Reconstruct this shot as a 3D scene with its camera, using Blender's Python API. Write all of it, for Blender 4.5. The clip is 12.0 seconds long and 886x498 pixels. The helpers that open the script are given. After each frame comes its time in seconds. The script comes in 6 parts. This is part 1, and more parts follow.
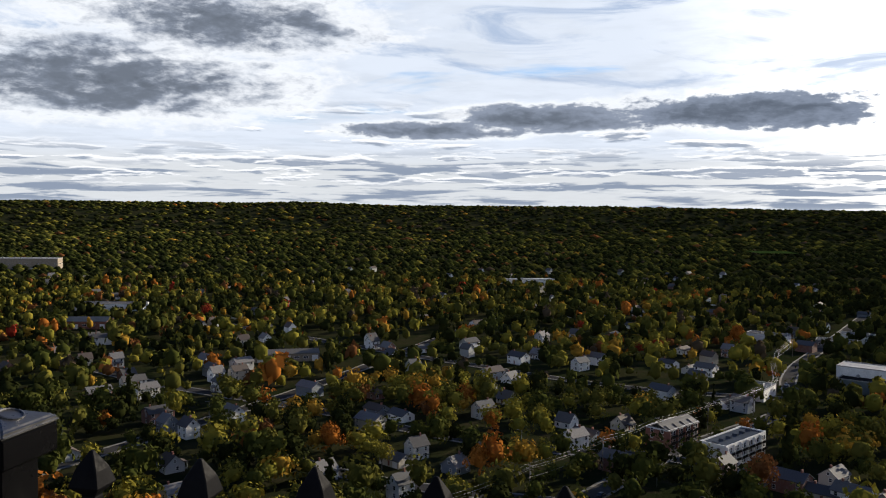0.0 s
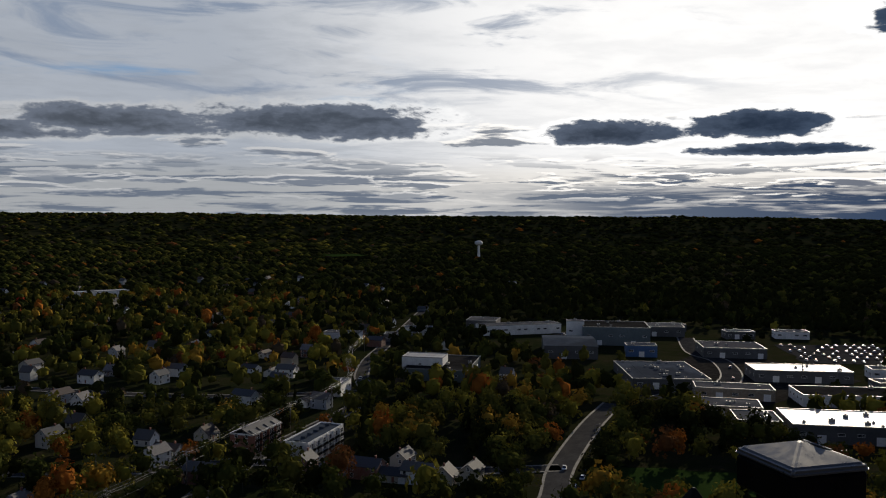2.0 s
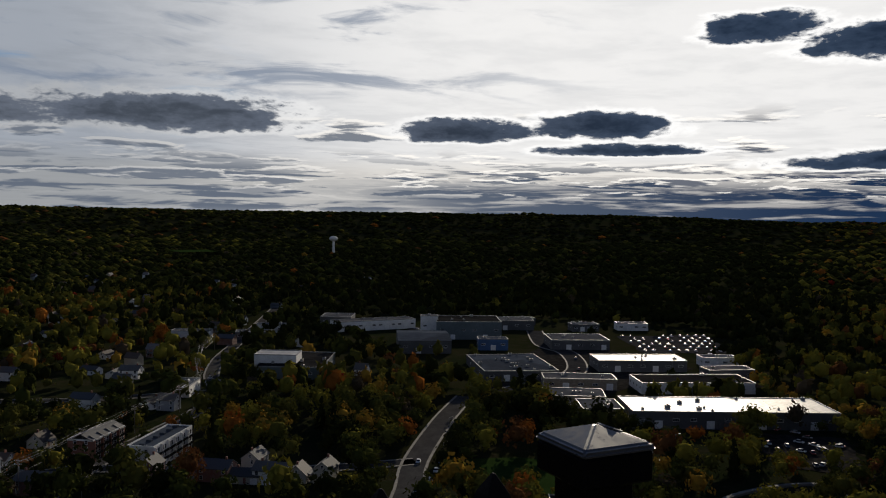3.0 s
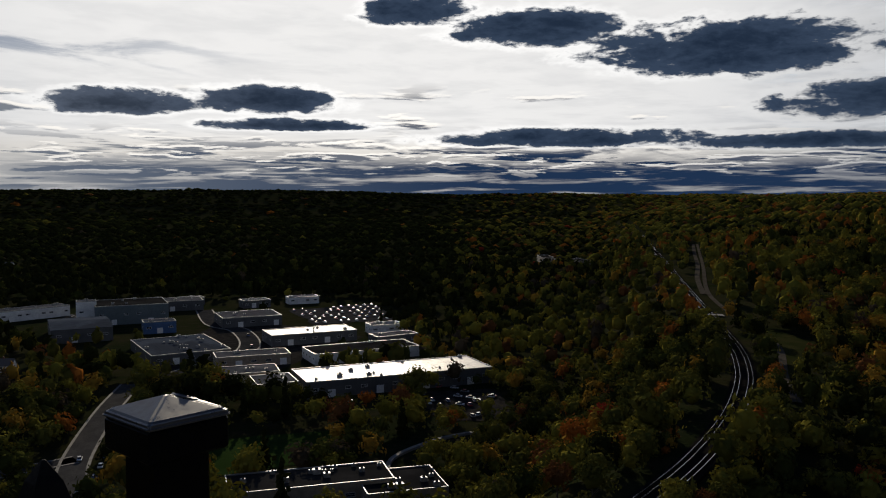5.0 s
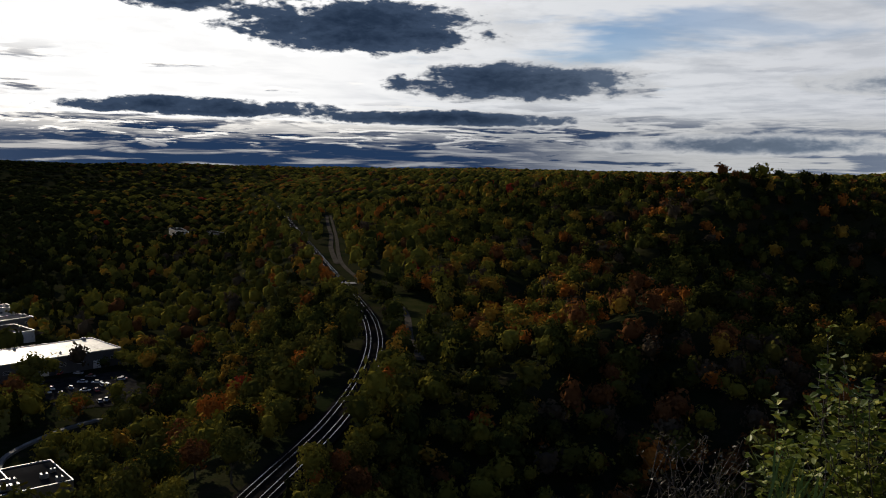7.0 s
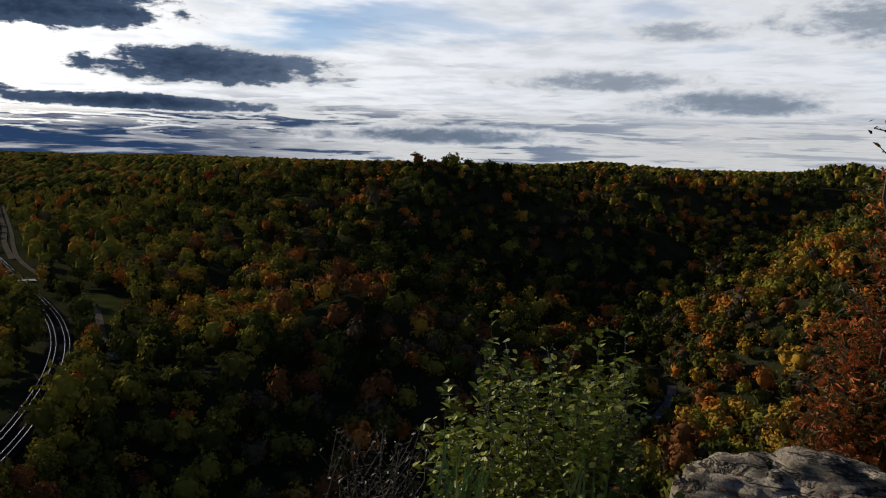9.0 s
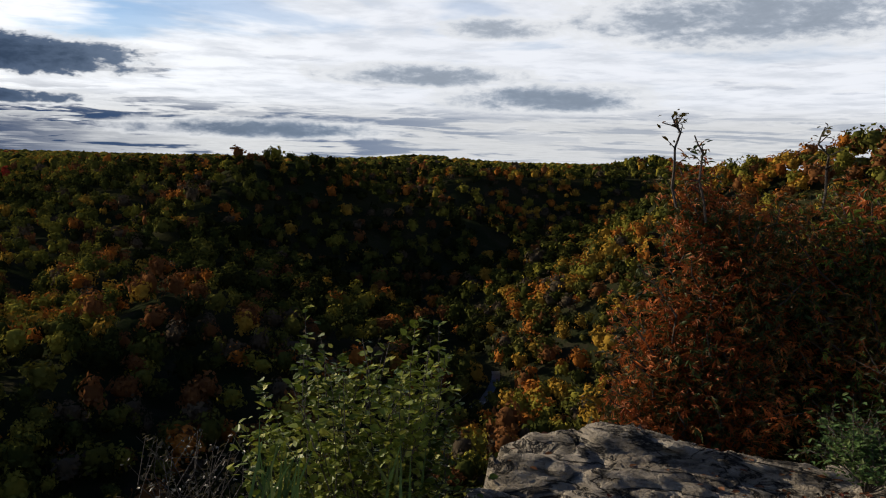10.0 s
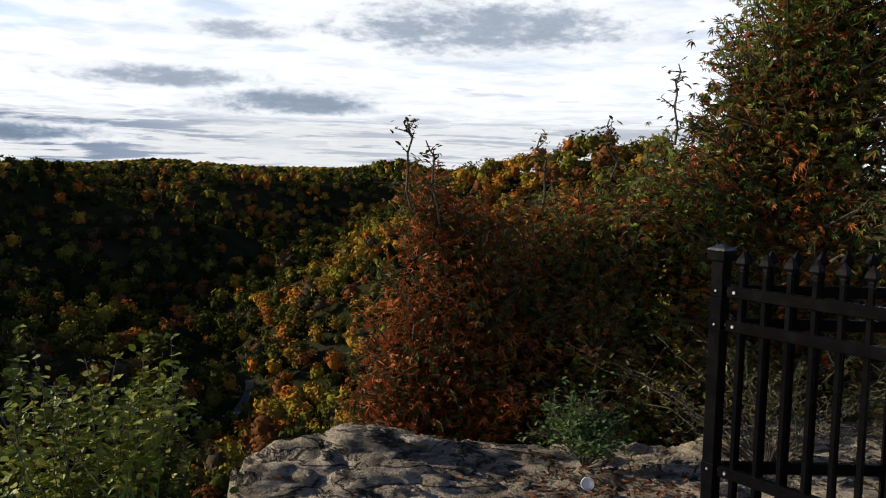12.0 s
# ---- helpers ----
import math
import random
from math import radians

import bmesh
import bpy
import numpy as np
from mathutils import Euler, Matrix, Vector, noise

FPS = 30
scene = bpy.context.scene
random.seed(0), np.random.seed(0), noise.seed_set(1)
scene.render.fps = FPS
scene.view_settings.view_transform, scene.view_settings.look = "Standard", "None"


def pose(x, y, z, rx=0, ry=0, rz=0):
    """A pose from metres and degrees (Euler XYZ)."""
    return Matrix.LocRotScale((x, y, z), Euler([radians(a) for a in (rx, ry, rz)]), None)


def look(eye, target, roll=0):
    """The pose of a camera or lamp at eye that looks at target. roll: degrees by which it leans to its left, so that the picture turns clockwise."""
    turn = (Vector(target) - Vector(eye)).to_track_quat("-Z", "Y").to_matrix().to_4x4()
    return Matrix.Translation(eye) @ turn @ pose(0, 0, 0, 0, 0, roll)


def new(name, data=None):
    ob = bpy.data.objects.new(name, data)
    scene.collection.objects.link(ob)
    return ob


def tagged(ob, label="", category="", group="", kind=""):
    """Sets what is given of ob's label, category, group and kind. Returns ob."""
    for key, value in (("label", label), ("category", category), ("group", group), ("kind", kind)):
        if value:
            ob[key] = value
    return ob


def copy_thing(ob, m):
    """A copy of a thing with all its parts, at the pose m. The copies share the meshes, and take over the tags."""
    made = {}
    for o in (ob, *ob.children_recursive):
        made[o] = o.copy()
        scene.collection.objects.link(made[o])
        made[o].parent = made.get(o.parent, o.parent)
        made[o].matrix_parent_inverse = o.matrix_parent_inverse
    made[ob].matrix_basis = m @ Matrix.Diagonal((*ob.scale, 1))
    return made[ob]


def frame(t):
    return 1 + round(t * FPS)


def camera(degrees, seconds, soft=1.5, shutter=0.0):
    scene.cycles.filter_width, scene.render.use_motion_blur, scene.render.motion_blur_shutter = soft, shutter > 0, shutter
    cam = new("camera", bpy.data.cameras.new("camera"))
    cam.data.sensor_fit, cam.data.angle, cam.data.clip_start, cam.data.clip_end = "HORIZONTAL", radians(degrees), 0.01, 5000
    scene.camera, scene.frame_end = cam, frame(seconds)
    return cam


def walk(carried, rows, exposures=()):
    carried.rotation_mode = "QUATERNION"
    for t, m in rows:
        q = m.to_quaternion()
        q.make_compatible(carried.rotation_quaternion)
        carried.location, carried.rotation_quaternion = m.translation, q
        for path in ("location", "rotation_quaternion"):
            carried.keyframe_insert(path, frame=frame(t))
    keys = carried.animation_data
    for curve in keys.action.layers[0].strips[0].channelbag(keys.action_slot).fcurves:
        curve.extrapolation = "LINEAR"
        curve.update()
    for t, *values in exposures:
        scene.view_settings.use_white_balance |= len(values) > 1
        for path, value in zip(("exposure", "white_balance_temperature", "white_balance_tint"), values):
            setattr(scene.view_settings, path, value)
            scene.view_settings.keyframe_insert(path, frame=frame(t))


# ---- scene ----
cam = camera(55.1, 12.0, soft=1.1)
ROWS = [
    (0.0, -0.0, 0.0, -0.0, 87.146, -0.664, -1.096),
    (0.5, -0.0116, 0.0173, -0.0004, 86.985, -0.698, -7.104),
    (1.0, -0.0212, 0.0379, 0.0001, 87.462, -0.903, -13.734),
    (1.5, -0.0218, 0.0591, 0.0017, 87.863, -0.55, -21.654),
    (2.0, -0.0105, 0.0742, 0.0084, 87.821, -0.394, -28.955),
    (2.5, 0.0075, 0.0608, 0.008, 87.713, -0.768, -33.057),
    (3.0, 0.0423, 0.0461, 0.0034, 87.642, -0.858, -38.704),
    (3.5, 0.0825, 0.0171, 0.001, 87.31, -0.576, -45.555),
    (5.5, 0.1694, -0.052, -0.0183, 85.836, -0.41, -65.991),
    (6.0, 0.2049, -0.1053, -0.0048, 85.519, -0.809, -72.361),
    (6.5, 0.2504, -0.1721, -0.0016, 84.938, -0.98, -79.339),
    (8.5, 0.5529, -0.3857, -0.0026, 84.266, -1.6, -98.847),
    (9.0, 0.5569, -0.4144, -0.0022, 84.196, -1.695, -104.778),
    (9.5, 0.5581, -0.4398, -0.0007, 84.119, -1.651, -110.095),
    (10.0, 0.5433, -0.4666, -0.0018, 84.08, -1.481, -116.59),
    (10.5, 0.5355, -0.4822, -0.0009, 84.17, -1.471, -121.095),
    (11.0, 0.5199, -0.4965, -0.0003, 84.374, -1.535, -125.982),
    (11.5, 0.5045, -0.5147, 0.0039, 84.566, -1.485, -130.959),
    (12.0, 0.5011, -0.5179, 0.0056, 84.705, -1.209, -133.354),
]
walk(cam, [(t, pose(x, y, 100 + z, rx, ry, rz)) for t, x, y, z, rx, ry, rz in ROWS],
     [(0.0, 0.62), (0.5, 0.5), (1.0, 0.25), (1.5, -0.1), (2.0, -0.36), (2.5, -0.5), (3.5, -0.6), (5.5, -0.6), (6.5, -0.4), (8.5, -0.05), (9.5, 0.15), (10.5, 0.28), (12.0, 0.52)])

# ---- world and sun ----
SUN_AZ, SUN_EL = 54.0, 17.0      # degrees: clockwise from +y, and above the horizon


class Net:
    """Short ways to add nodes and links to one node tree."""

    def __init__(self, tree):
        self.tree = tree

    def add(self, kind):
        return self.tree.nodes.new(kind)

    def put(self, sock, v):
        if isinstance(v, bpy.types.NodeSocket):
            self.tree.links.new(v, sock)
        else:
            sock.default_value = v

    def math(self, op, a, b=0.0, clamp=False):
        n = self.add("ShaderNodeMath")
        n.operation, n.use_clamp = op, clamp
        self.put(n.inputs[0], a)
        self.put(n.inputs[1], b)
        return n.outputs[0]

    def span(self, v, a, b, c=0.0, d=1.0, smooth=True):
        n = self.add("ShaderNodeMapRange")
        n.interpolation_type = "SMOOTHSTEP" if smooth else "LINEAR"
        for i, q in enumerate((v, a, b, c, d)):
            self.put(n.inputs[i], q)
        return n.outputs[0]

    def mix(self, f, a, b, blend="MIX"):
        n = self.add("ShaderNodeMix")
        n.data_type, n.blend_type = "RGBA", blend
        self.put(n.inputs[0], f)
        self.put(n.inputs[6], a)
        self.put(n.inputs[7], b)
        return n.outputs[2]

    def noise(self, vec, scale, detail=4.0, rough=0.55, dist=0.0):
        n = self.add("ShaderNodeTexNoise")
        if vec is not None:
            self.put(n.inputs["Vector"], vec)
        for k, v in (("Scale", scale), ("Detail", detail), ("Roughness", rough), ("Distortion", dist)):
            self.put(n.inputs[k], v)
        return n.outputs[0]

    def combine(self, x, y, z=0.0):
        n = self.add("ShaderNodeCombineXYZ")
        for i, v in enumerate((x, y, z)):
            self.put(n.inputs[i], v)
        return n.outputs[0]


# the larger clouds: bearing, height above the horizon, half width, half height (degrees), darkness
CLOUDS = [
    (-13.2, 11.4, 9.5, 2.4, 0.95), (-21.0, 7.4, 12.0, 3.0, 0.95), (0.4, 5.0, 6.0, 0.75, 0.97), (8.4, 5.8, 6.8, 1.05, 0.97),
    (20.6, 6.1, 8.8, 1.4, 1.0), (40.4, 5.5, 4.8, 0.95, 1.0), (48.9, 5.8, 5.0, 1.05, 1.0), (51.0, 4.3, 5.6, 0.5, 1.0),
    (59.0, 11.7, 3.9, 1.1, 1.0), (66.8, 10.5, 5.4, 1.5, 1.0), (79.1, 8.9, 9.0, 2.0, 1.0),
    (89.3, 5.5, 7.8, 1.4, 1.0), (69.6, 3.5, 9.0, 0.75, 1.0), (84.8, 3.2, 9.0, 0.6, 1.0), (104.3, 1.7, 8.5, 0.7, 0.95),
    (115.0, 5.5, 6.9, 0.85, 0.75), (123.3, 4.1, 6.6, 1.05, 0.85), (120.5, 8.6, 3.6, 0.8, 0.65), (135.7, 9.2, 10.5, 2.2, 0.75),
]
world = bpy.data.worlds.new("sky")
scene.world = world
world.use_nodes = True
w = Net(world.node_tree)
world.node_tree.nodes.clear()
coord = w.add("ShaderNodeTexCoord").outputs["Generated"]
sep = w.add("ShaderNodeSeparateXYZ")
w.put(sep.inputs[0], coord)
dx, dy, dz = sep.outputs
el = w.math("MULTIPLY", w.math("ARCSINE", dz), 57.2958)
az = w.math("MULTIPLY", w.math("ARCTAN2", dx, dy), 57.2958)
sky = w.add("ShaderNodeTexSky")
sky.sky_type, sky.sun_disc = "NISHITA", False
sky.sun_elevation, sky.sun_rotation, sky.altitude = radians(SUN_EL), radians(SUN_AZ), 200
blue = w.mix(1.0, sky.outputs[0], (0.055, 0.085, 0.13, 1), "MULTIPLY")
# a layer of cloud on a flat sheet overhead, which crowds together towards the horizon
flat = w.math("ADD", w.math("MAXIMUM", dz, 0.0), 0.035)
sheet = w.combine(w.math("DIVIDE", dx, flat), w.math("DIVIDE", dy, flat), 0.0)
lace = w.noise(sheet, 0.55, 5, 0.6, 0.3)
fine = w.noise(sheet, 1.7, 5, 0.62, 0.2)
streak = w.noise(w.combine(w.math("MULTIPLY", az, 0.14), w.math("MULTIPLY", el, 1.8), 3.0), 1.0, 6, 0.58, 0.4)
puff = w.noise(w.combine(w.math("MULTIPLY", az, 0.22), w.math("MULTIPLY", el, 0.7), 9.0), 1.0, 5, 0.55, 0.5)
warp = w.noise(w.combine(w.math("MULTIPLY", az, 0.34), w.math("MULTIPLY", el, 0.85), 1.0), 1.0, 9, 0.62, 0.4)
ragged = w.noise(w.combine(w.math("MULTIPLY", az, 1.1), w.math("MULTIPLY", el, 2.6), 5.0), 1.0, 7, 0.62, 0.3)
# brightness towards the sun
sunward = w.add("ShaderNodeVectorMath")
sunward.operation = "DOT_PRODUCT"
w.put(sunward.inputs[0], coord)
sunward.inputs[1].default_value = (math.sin(radians(SUN_AZ)) * math.cos(radians(SUN_EL)), math.cos(radians(SUN_AZ)) * math.cos(radians(SUN_EL)), math.sin(radians(SUN_EL)))
glare = w.span(sunward.outputs["Value"], 0.76, 0.99, 0.0, 1.0)
veil = w.mix(w.span(az, 22.0, 62.0), (0.66, 0.72, 0.82, 1), (1.12, 1.15, 1.2, 1))
veil = w.mix(w.span(az, 92.0, 118.0), veil, (0.95, 0.98, 1.05, 1))
veil = w.mix(glare, veil, (1.7, 1.68, 1.66, 1))
veil = w.mix(w.math("MULTIPLY", w.span(fine, 0.4, 0.68, 0.0, 0.42), w.span(glare, 0.0, 0.8, 1.0, 0.35)), veil, (0.50, 0.55, 0.63, 1))
wisps = w.noise(w.combine(w.math("ADD", w.math("MULTIPLY", az, 0.09), w.math("MULTIPLY", el, 0.12)), w.math("MULTIPLY", el, 0.42), 21.0), 1.0, 8, 0.6, 0.9)
veil = w.mix(w.math("MULTIPLY", w.span(wisps, 0.50, 0.68, 0.0, 0.75), w.math("MULTIPLY", w.span(az, 56.0, 30.0), w.span(el, 5.0, 9.0))), veil, (0.30, 0.40, 0.58, 1))
gap = w.math("MULTIPLY", w.span(lace, 0.53, 0.66, 0.0, 0.9), w.math("MULTIPLY", w.span(el, 3.0, 9.0, 0.0, 1.0), w.math("MULTIPLY", w.span(az, 90.0, 110.0, 1.0, 0.45), w.span(glare, 0.1, 0.7, 1.0, 0.0))))
body = w.mix(gap, veil, blue)
# overhead the cloud opens to blue
body = w.mix(w.math("MULTIPLY", w.span(el, 15.0, 30.0), w.span(lace, 0.30, 0.52, 0.8, 1.0)), body, w.mix(1.0, blue, (0.55, 0.6, 0.7, 1), "MULTIPLY"))
# low rows of small cumulus
low = w.math("MULTIPLY", w.span(el, 4.3, 2.3, 0.0, 1.0), w.span(el, -0.5, 0.4, 0.35, 1.0))
rows_mask = w.math("MULTIPLY", w.math("MULTIPLY", w.span(streak, 0.49, 0.58, 0.0, 1.0), low), w.span(az, 104.0, 126.0, 1.0, 0.5))
bank = w.math("MULTIPLY", w.math("MULTIPLY", w.span(az, 24.0, 42.0), w.span(az, 104.0, 86.0)), w.span(w.math("ADD", el, w.math("MULTIPLY", w.math("SUBTRACT", streak, 0.5), 4.2)), 2.5, 1.5))
rows_mask = w.math("MAXIMUM", rows_mask, w.math("MULTIPLY", bank, w.span(streak, 0.36, 0.5, 0.5, 1.0)))
warmth = w.mix(glare, (0.60, 0.60, 0.58, 1), (1.5, 1.38, 1.2, 1))
body = w.mix(w.math("MULTIPLY", low, 0.55), body, warmth)
cool = w.mix(w.span(az, 30.0, 66.0), (0.24, 0.29, 0.38, 1), (0.026, 0.062, 0.15, 1))
cool = w.mix(w.span(az, 88.0, 118.0), cool, (0.17, 0.235, 0.36, 1))
body = w.mix(rows_mask, body, cool)
# fields of small cumulus: bright heaped tops over flat dark bases, denser towards the horizon
for seed, ka, ke, lo, hi, cut in ((13.0, 0.17, 1.5, 2.0, 4.6, 0.565), (31.0, 0.11, 0.85, 3.2, 7.4, 0.60)):
    heap = w.noise(w.combine(w.math("MULTIPLY", az, ka), w.math("MULTIPLY", el, ke), seed), 1.0, 9, 0.60, 0.25)
    base = w.noise(w.combine(w.math("MULTIPLY", az, ka), w.math("MULTIPLY", w.math("ADD", el, 0.13 / ke), ke), seed), 1.0, 6, 0.56, 0.25)
    where = w.math("MULTIPLY", w.math("MULTIPLY", w.span(el, lo - 1.4, lo), w.span(el, hi, hi - 1.8)), w.span(az, 92.0, 112.0, 1.0, 0.3))
    heap = w.math("MULTIPLY", w.span(heap, cut - 0.03, cut + 0.005), where)
    base = w.math("MULTIPLY", w.span(base, cut - 0.01, cut + 0.05), where)
    body = w.mix(w.math("MULTIPLY", heap, 0.85), body, w.mix(glare, (0.92, 0.93, 0.95, 1), (2.2, 2.1, 1.95, 1)))
    body = w.mix(w.math("MULTIPLY", base, 0.9), body, cool)
dark, rim, heart = None, None, None
for a, e, hw, hh, k in CLOUDS:
    u = w.math("MULTIPLY", w.math("SUBTRACT", az, a), 1 / hw)
    # flat below, heaped above
    v0 = w.math("SUBTRACT", el, e)
    v = w.math("MULTIPLY", w.math("MAXIMUM", v0, w.math("MULTIPLY", v0, -1.35)), 1 / hh)
    d = w.math("ADD", w.math("POWER", w.math("ABSOLUTE", u), 2.0), w.math("MULTIPLY", v, v))
    d = w.math("ADD", d, w.math("MULTIPLY", w.math("SUBTRACT", warp, 0.5), 2.3))
    d = w.math("ADD", d, w.math("MULTIPLY", w.math("SUBTRACT", puff, 0.5), 1.8))
    d = w.math("ADD", d, w.math("MULTIPLY", w.math("SUBTRACT", ragged, 0.5), 1.3))
    core = w.math("MULTIPLY", w.span(d, 1.15, 0.65 if k > 0.96 else 0.1), k)
    deep = w.span(d, 0.75, -0.35)
    edge = w.span(d, 1.9, 1.0)
    dark = core if dark is None else w.math("MAXIMUM", dark, core)
    heart = deep if heart is None else w.math("MAXIMUM", heart, deep)
    rim = edge if rim is None else w.math("MAXIMUM", rim, edge)
lit = w.mix(glare, (0.85, 0.87, 0.9, 1), (2.1, 2.08, 2.05, 1))
body = w.mix(w.math("MULTIPLY", rim, 0.75), body, lit)
tone = w.mix(w.span(az, 20.0, 60.0), (0.085, 0.105, 0.14, 1), (0.022, 0.042, 0.085, 1))
tone = w.mix(w.span(az, 84.0, 112.0), tone, (0.14, 0.20, 0.29, 1))
outer = w.mix(w.span(az, 20.0, 60.0), (0.22, 0.26, 0.34, 1), (0.07, 0.11, 0.19, 1))
outer = w.mix(w.span(az, 84.0, 112.0), outer, (0.27, 0.34, 0.45, 1))
tone = w.mix(w.math("ADD", heart, w.span(warp, 0.4, 0.62, -0.15, 0.15), True), outer, tone)
body = w.mix(dark, body, tone)
below = w.mix(w.span(el, -2.0, -0.6), (0.03, 0.035, 0.03, 1), body)
bg = w.add("ShaderNodeBackground")
w.put(bg.inputs[0], below)
bg.inputs[1].default_value = 0.78
w.put(w.add("ShaderNodeOutputWorld").inputs[0], bg.outputs[0])

sun = new("sun", bpy.data.lights.new("sun", "SUN"))
sun.data.energy, sun.data.angle, sun.data.color = 5.0, radians(0.8), (1.0, 0.87, 0.68)
s_dir = Vector((math.sin(radians(SUN_AZ)) * math.cos(radians(SUN_EL)), math.cos(radians(SUN_AZ)) * math.cos(radians(SUN_EL)), math.sin(radians(SUN_EL))))
sun.rotation_euler = s_dir.to_track_quat("Z", "Y").to_euler()
tagged(sun, kind="structure")


# ---- materials ----
def material(name, build):
    m = bpy.data.materials.new(name)
    m.use_nodes = True
    m.node_tree.nodes.clear()
    n = Net(m.node_tree)
    out = n.add("ShaderNodeOutputMaterial")
    n.put(out.inputs[0], build(n))
    return m


def bsdf(n, color, rough=0.7, metal=0.0, bump=None, strength=0.3, distance=0.02, spec=0.5):
    b = n.add("ShaderNodeBsdfPrincipled")
    n.put(b.inputs["Base Color"], color)
    n.put(b.inputs["Roughness"], rough)
    n.put(b.inputs["Metallic"], metal)
    n.put(b.inputs["Specular IOR Level"], spec)
    if bump is not None:
        k = n.add("ShaderNodeBump")
        n.put(k.inputs["Strength"], strength)
        n.put(k.inputs["Distance"], distance)
        n.put(k.inputs["Height"], bump)
        n.put(b.inputs["Normal"], k.outputs[0])
    return b.outputs[0]


def c4(c):
    return (*c, 1.0)


def position(n):
    return n.add("ShaderNodeNewGeometry").outputs["Position"]


def mottled(name, a, b, scale, rough=0.8, metal=0.0, bump=0.3, distance=0.02, fine=8.0, third=None, spec=0.5):
    """Two colours in large soft patches, with fine grain and relief."""
    def build(n):
        p = position(n)
        big = n.noise(p, scale, 4, 0.6)
        small = n.noise(p, scale * fine, 4, 0.65)
        col = n.mix(n.span(big, 0.35, 0.65), c4(a), c4(b))
        if third:
            col = n.mix(n.span(n.noise(p, scale * 0.37, 5, 0.6), 0.52, 0.62), col, c4(third))
        col = n.mix(n.span(small, 0.3, 0.7, 0.0, 0.45), col, c4([q * 0.55 for q in a]))
        return bsdf(n, col, n.span(small, 0.3, 0.7, max(rough - 0.12, 0.04), min(rough + 0.08, 1)), metal, small, bump, distance, spec)
    return material(name, build)


def foliage(name, a, b, gloss=0.9, through_light=0.08):
    """Leaves: their colour varies from tree to tree, leaf to leaf and over metres."""
    def build(n):
        info = n.add("ShaderNodeObjectInfo").outputs["Random"]
        isl = n.add("ShaderNodeNewGeometry").outputs["Random Per Island"]
        p = position(n)
        f = n.math("ADD", n.math("MULTIPLY", n.noise(p, 0.09, 3), 0.75), n.math("MULTIPLY", isl, 0.45))
        f = n.math("ADD", f, n.math("MULTIPLY", n.math("SUBTRACT", info, 0.5), 0.35))
        col = n.mix(n.span(f, 0.3, 0.9, smooth=False), c4(a), c4(b))
        col = n.mix(n.math("MULTIPLY", isl, 0.35), col, c4([q * 0.5 for q in a]))
        d = bsdf(n, col, gloss, spec=0.0)
        t = n.add("ShaderNodeBsdfTranslucent")
        n.put(t.inputs[0], col)
        m = n.add("ShaderNodeMixShader")
        m.inputs[0].default_value = through_light
        n.put(m.inputs[1], d)
        n.put(m.inputs[2], t.outputs[0])
        return m.outputs[0]
    return material(name, build)


# dark green also stands for crown shade; yellow-green and gold are raised as sunlit
LEAF = [
    foliage("leaf_dark_green_shaded", (0.013, 0.0165, 0.0055), (0.030, 0.034, 0.010)),
    foliage("leaf_green", (0.032, 0.039, 0.0095), (0.075, 0.080, 0.018)),
    foliage("leaf_olive", (0.0626, 0.0659, 0.0141), (0.1228, 0.1098, 0.0240)),
    foliage("leaf_yellow_green", (0.125, 0.118, 0.019), (0.26, 0.215, 0.035)),
    foliage("leaf_gold", (0.22, 0.128, 0.021), (0.42, 0.25, 0.036)),
    foliage("leaf_orange", (0.21, 0.073, 0.015), (0.44, 0.165, 0.03)),
    foliage("leaf_rust", (0.105, 0.046, 0.018), (0.21, 0.088, 0.030)),
    foliage("leaf_red", (0.1893, 0.0242, 0.0156), (0.3550, 0.0550, 0.0262)),
    foliage("leaf_grey_brown", (0.0532, 0.0418, 0.0272), (0.1006, 0.0748, 0.0470)),
]
BARK = mottled("bark", (0.06, 0.048, 0.036), (0.11, 0.092, 0.07), 1.5, 0.9, bump=0.5)


def ground_nodes(n):
    p = position(n)
    a = n.mix(n.span(n.noise(p, 0.02, 4), 0.4, 0.6), c4((0.014, 0.019, 0.008)), c4((0.026, 0.026, 0.012)))
    a = n.mix(n.span(n.noise(p, 0.11, 5, 0.65), 0.50, 0.64, 0, 0.7), a, c4((0.034, 0.027, 0.018)))
    a = n.mix(n.span(n.noise(p, 0.9, 4), 0.35, 0.7, 0, 0.5), a, c4((0.016, 0.02, 0.009)))
    return bsdf(n, a, 0.95, bump=n.noise(p, 0.6, 5), strength=0.6, distance=0.5, spec=0.0)


GROUND = material("ground_cover", ground_nodes)
ASPHALT = mottled("asphalt", (0.034, 0.034, 0.036), (0.052, 0.051, 0.05), 0.15, 0.85, bump=0.15, fine=12, spec=0.0)
PALE_ROAD = mottled("worn_asphalt", (0.055, 0.054, 0.053), (0.078, 0.076, 0.074), 0.12, 0.92, bump=0.15, fine=12, spec=0.0)
CONCRETE = mottled("concrete", (0.15, 0.145, 0.135), (0.22, 0.215, 0.2), 0.3, 0.85, bump=0.15, spec=0.1)
GRAVEL = mottled("gravel", (0.02, 0.019, 0.018), (0.042, 0.039, 0.035), 0.25, 0.92, bump=0.5, distance=0.1, spec=0.0)
DIRT = mottled("dirt_track", (0.06, 0.053, 0.043), (0.095, 0.085, 0.07), 0.2, 0.92, bump=0.4, distance=0.1, spec=0.0)
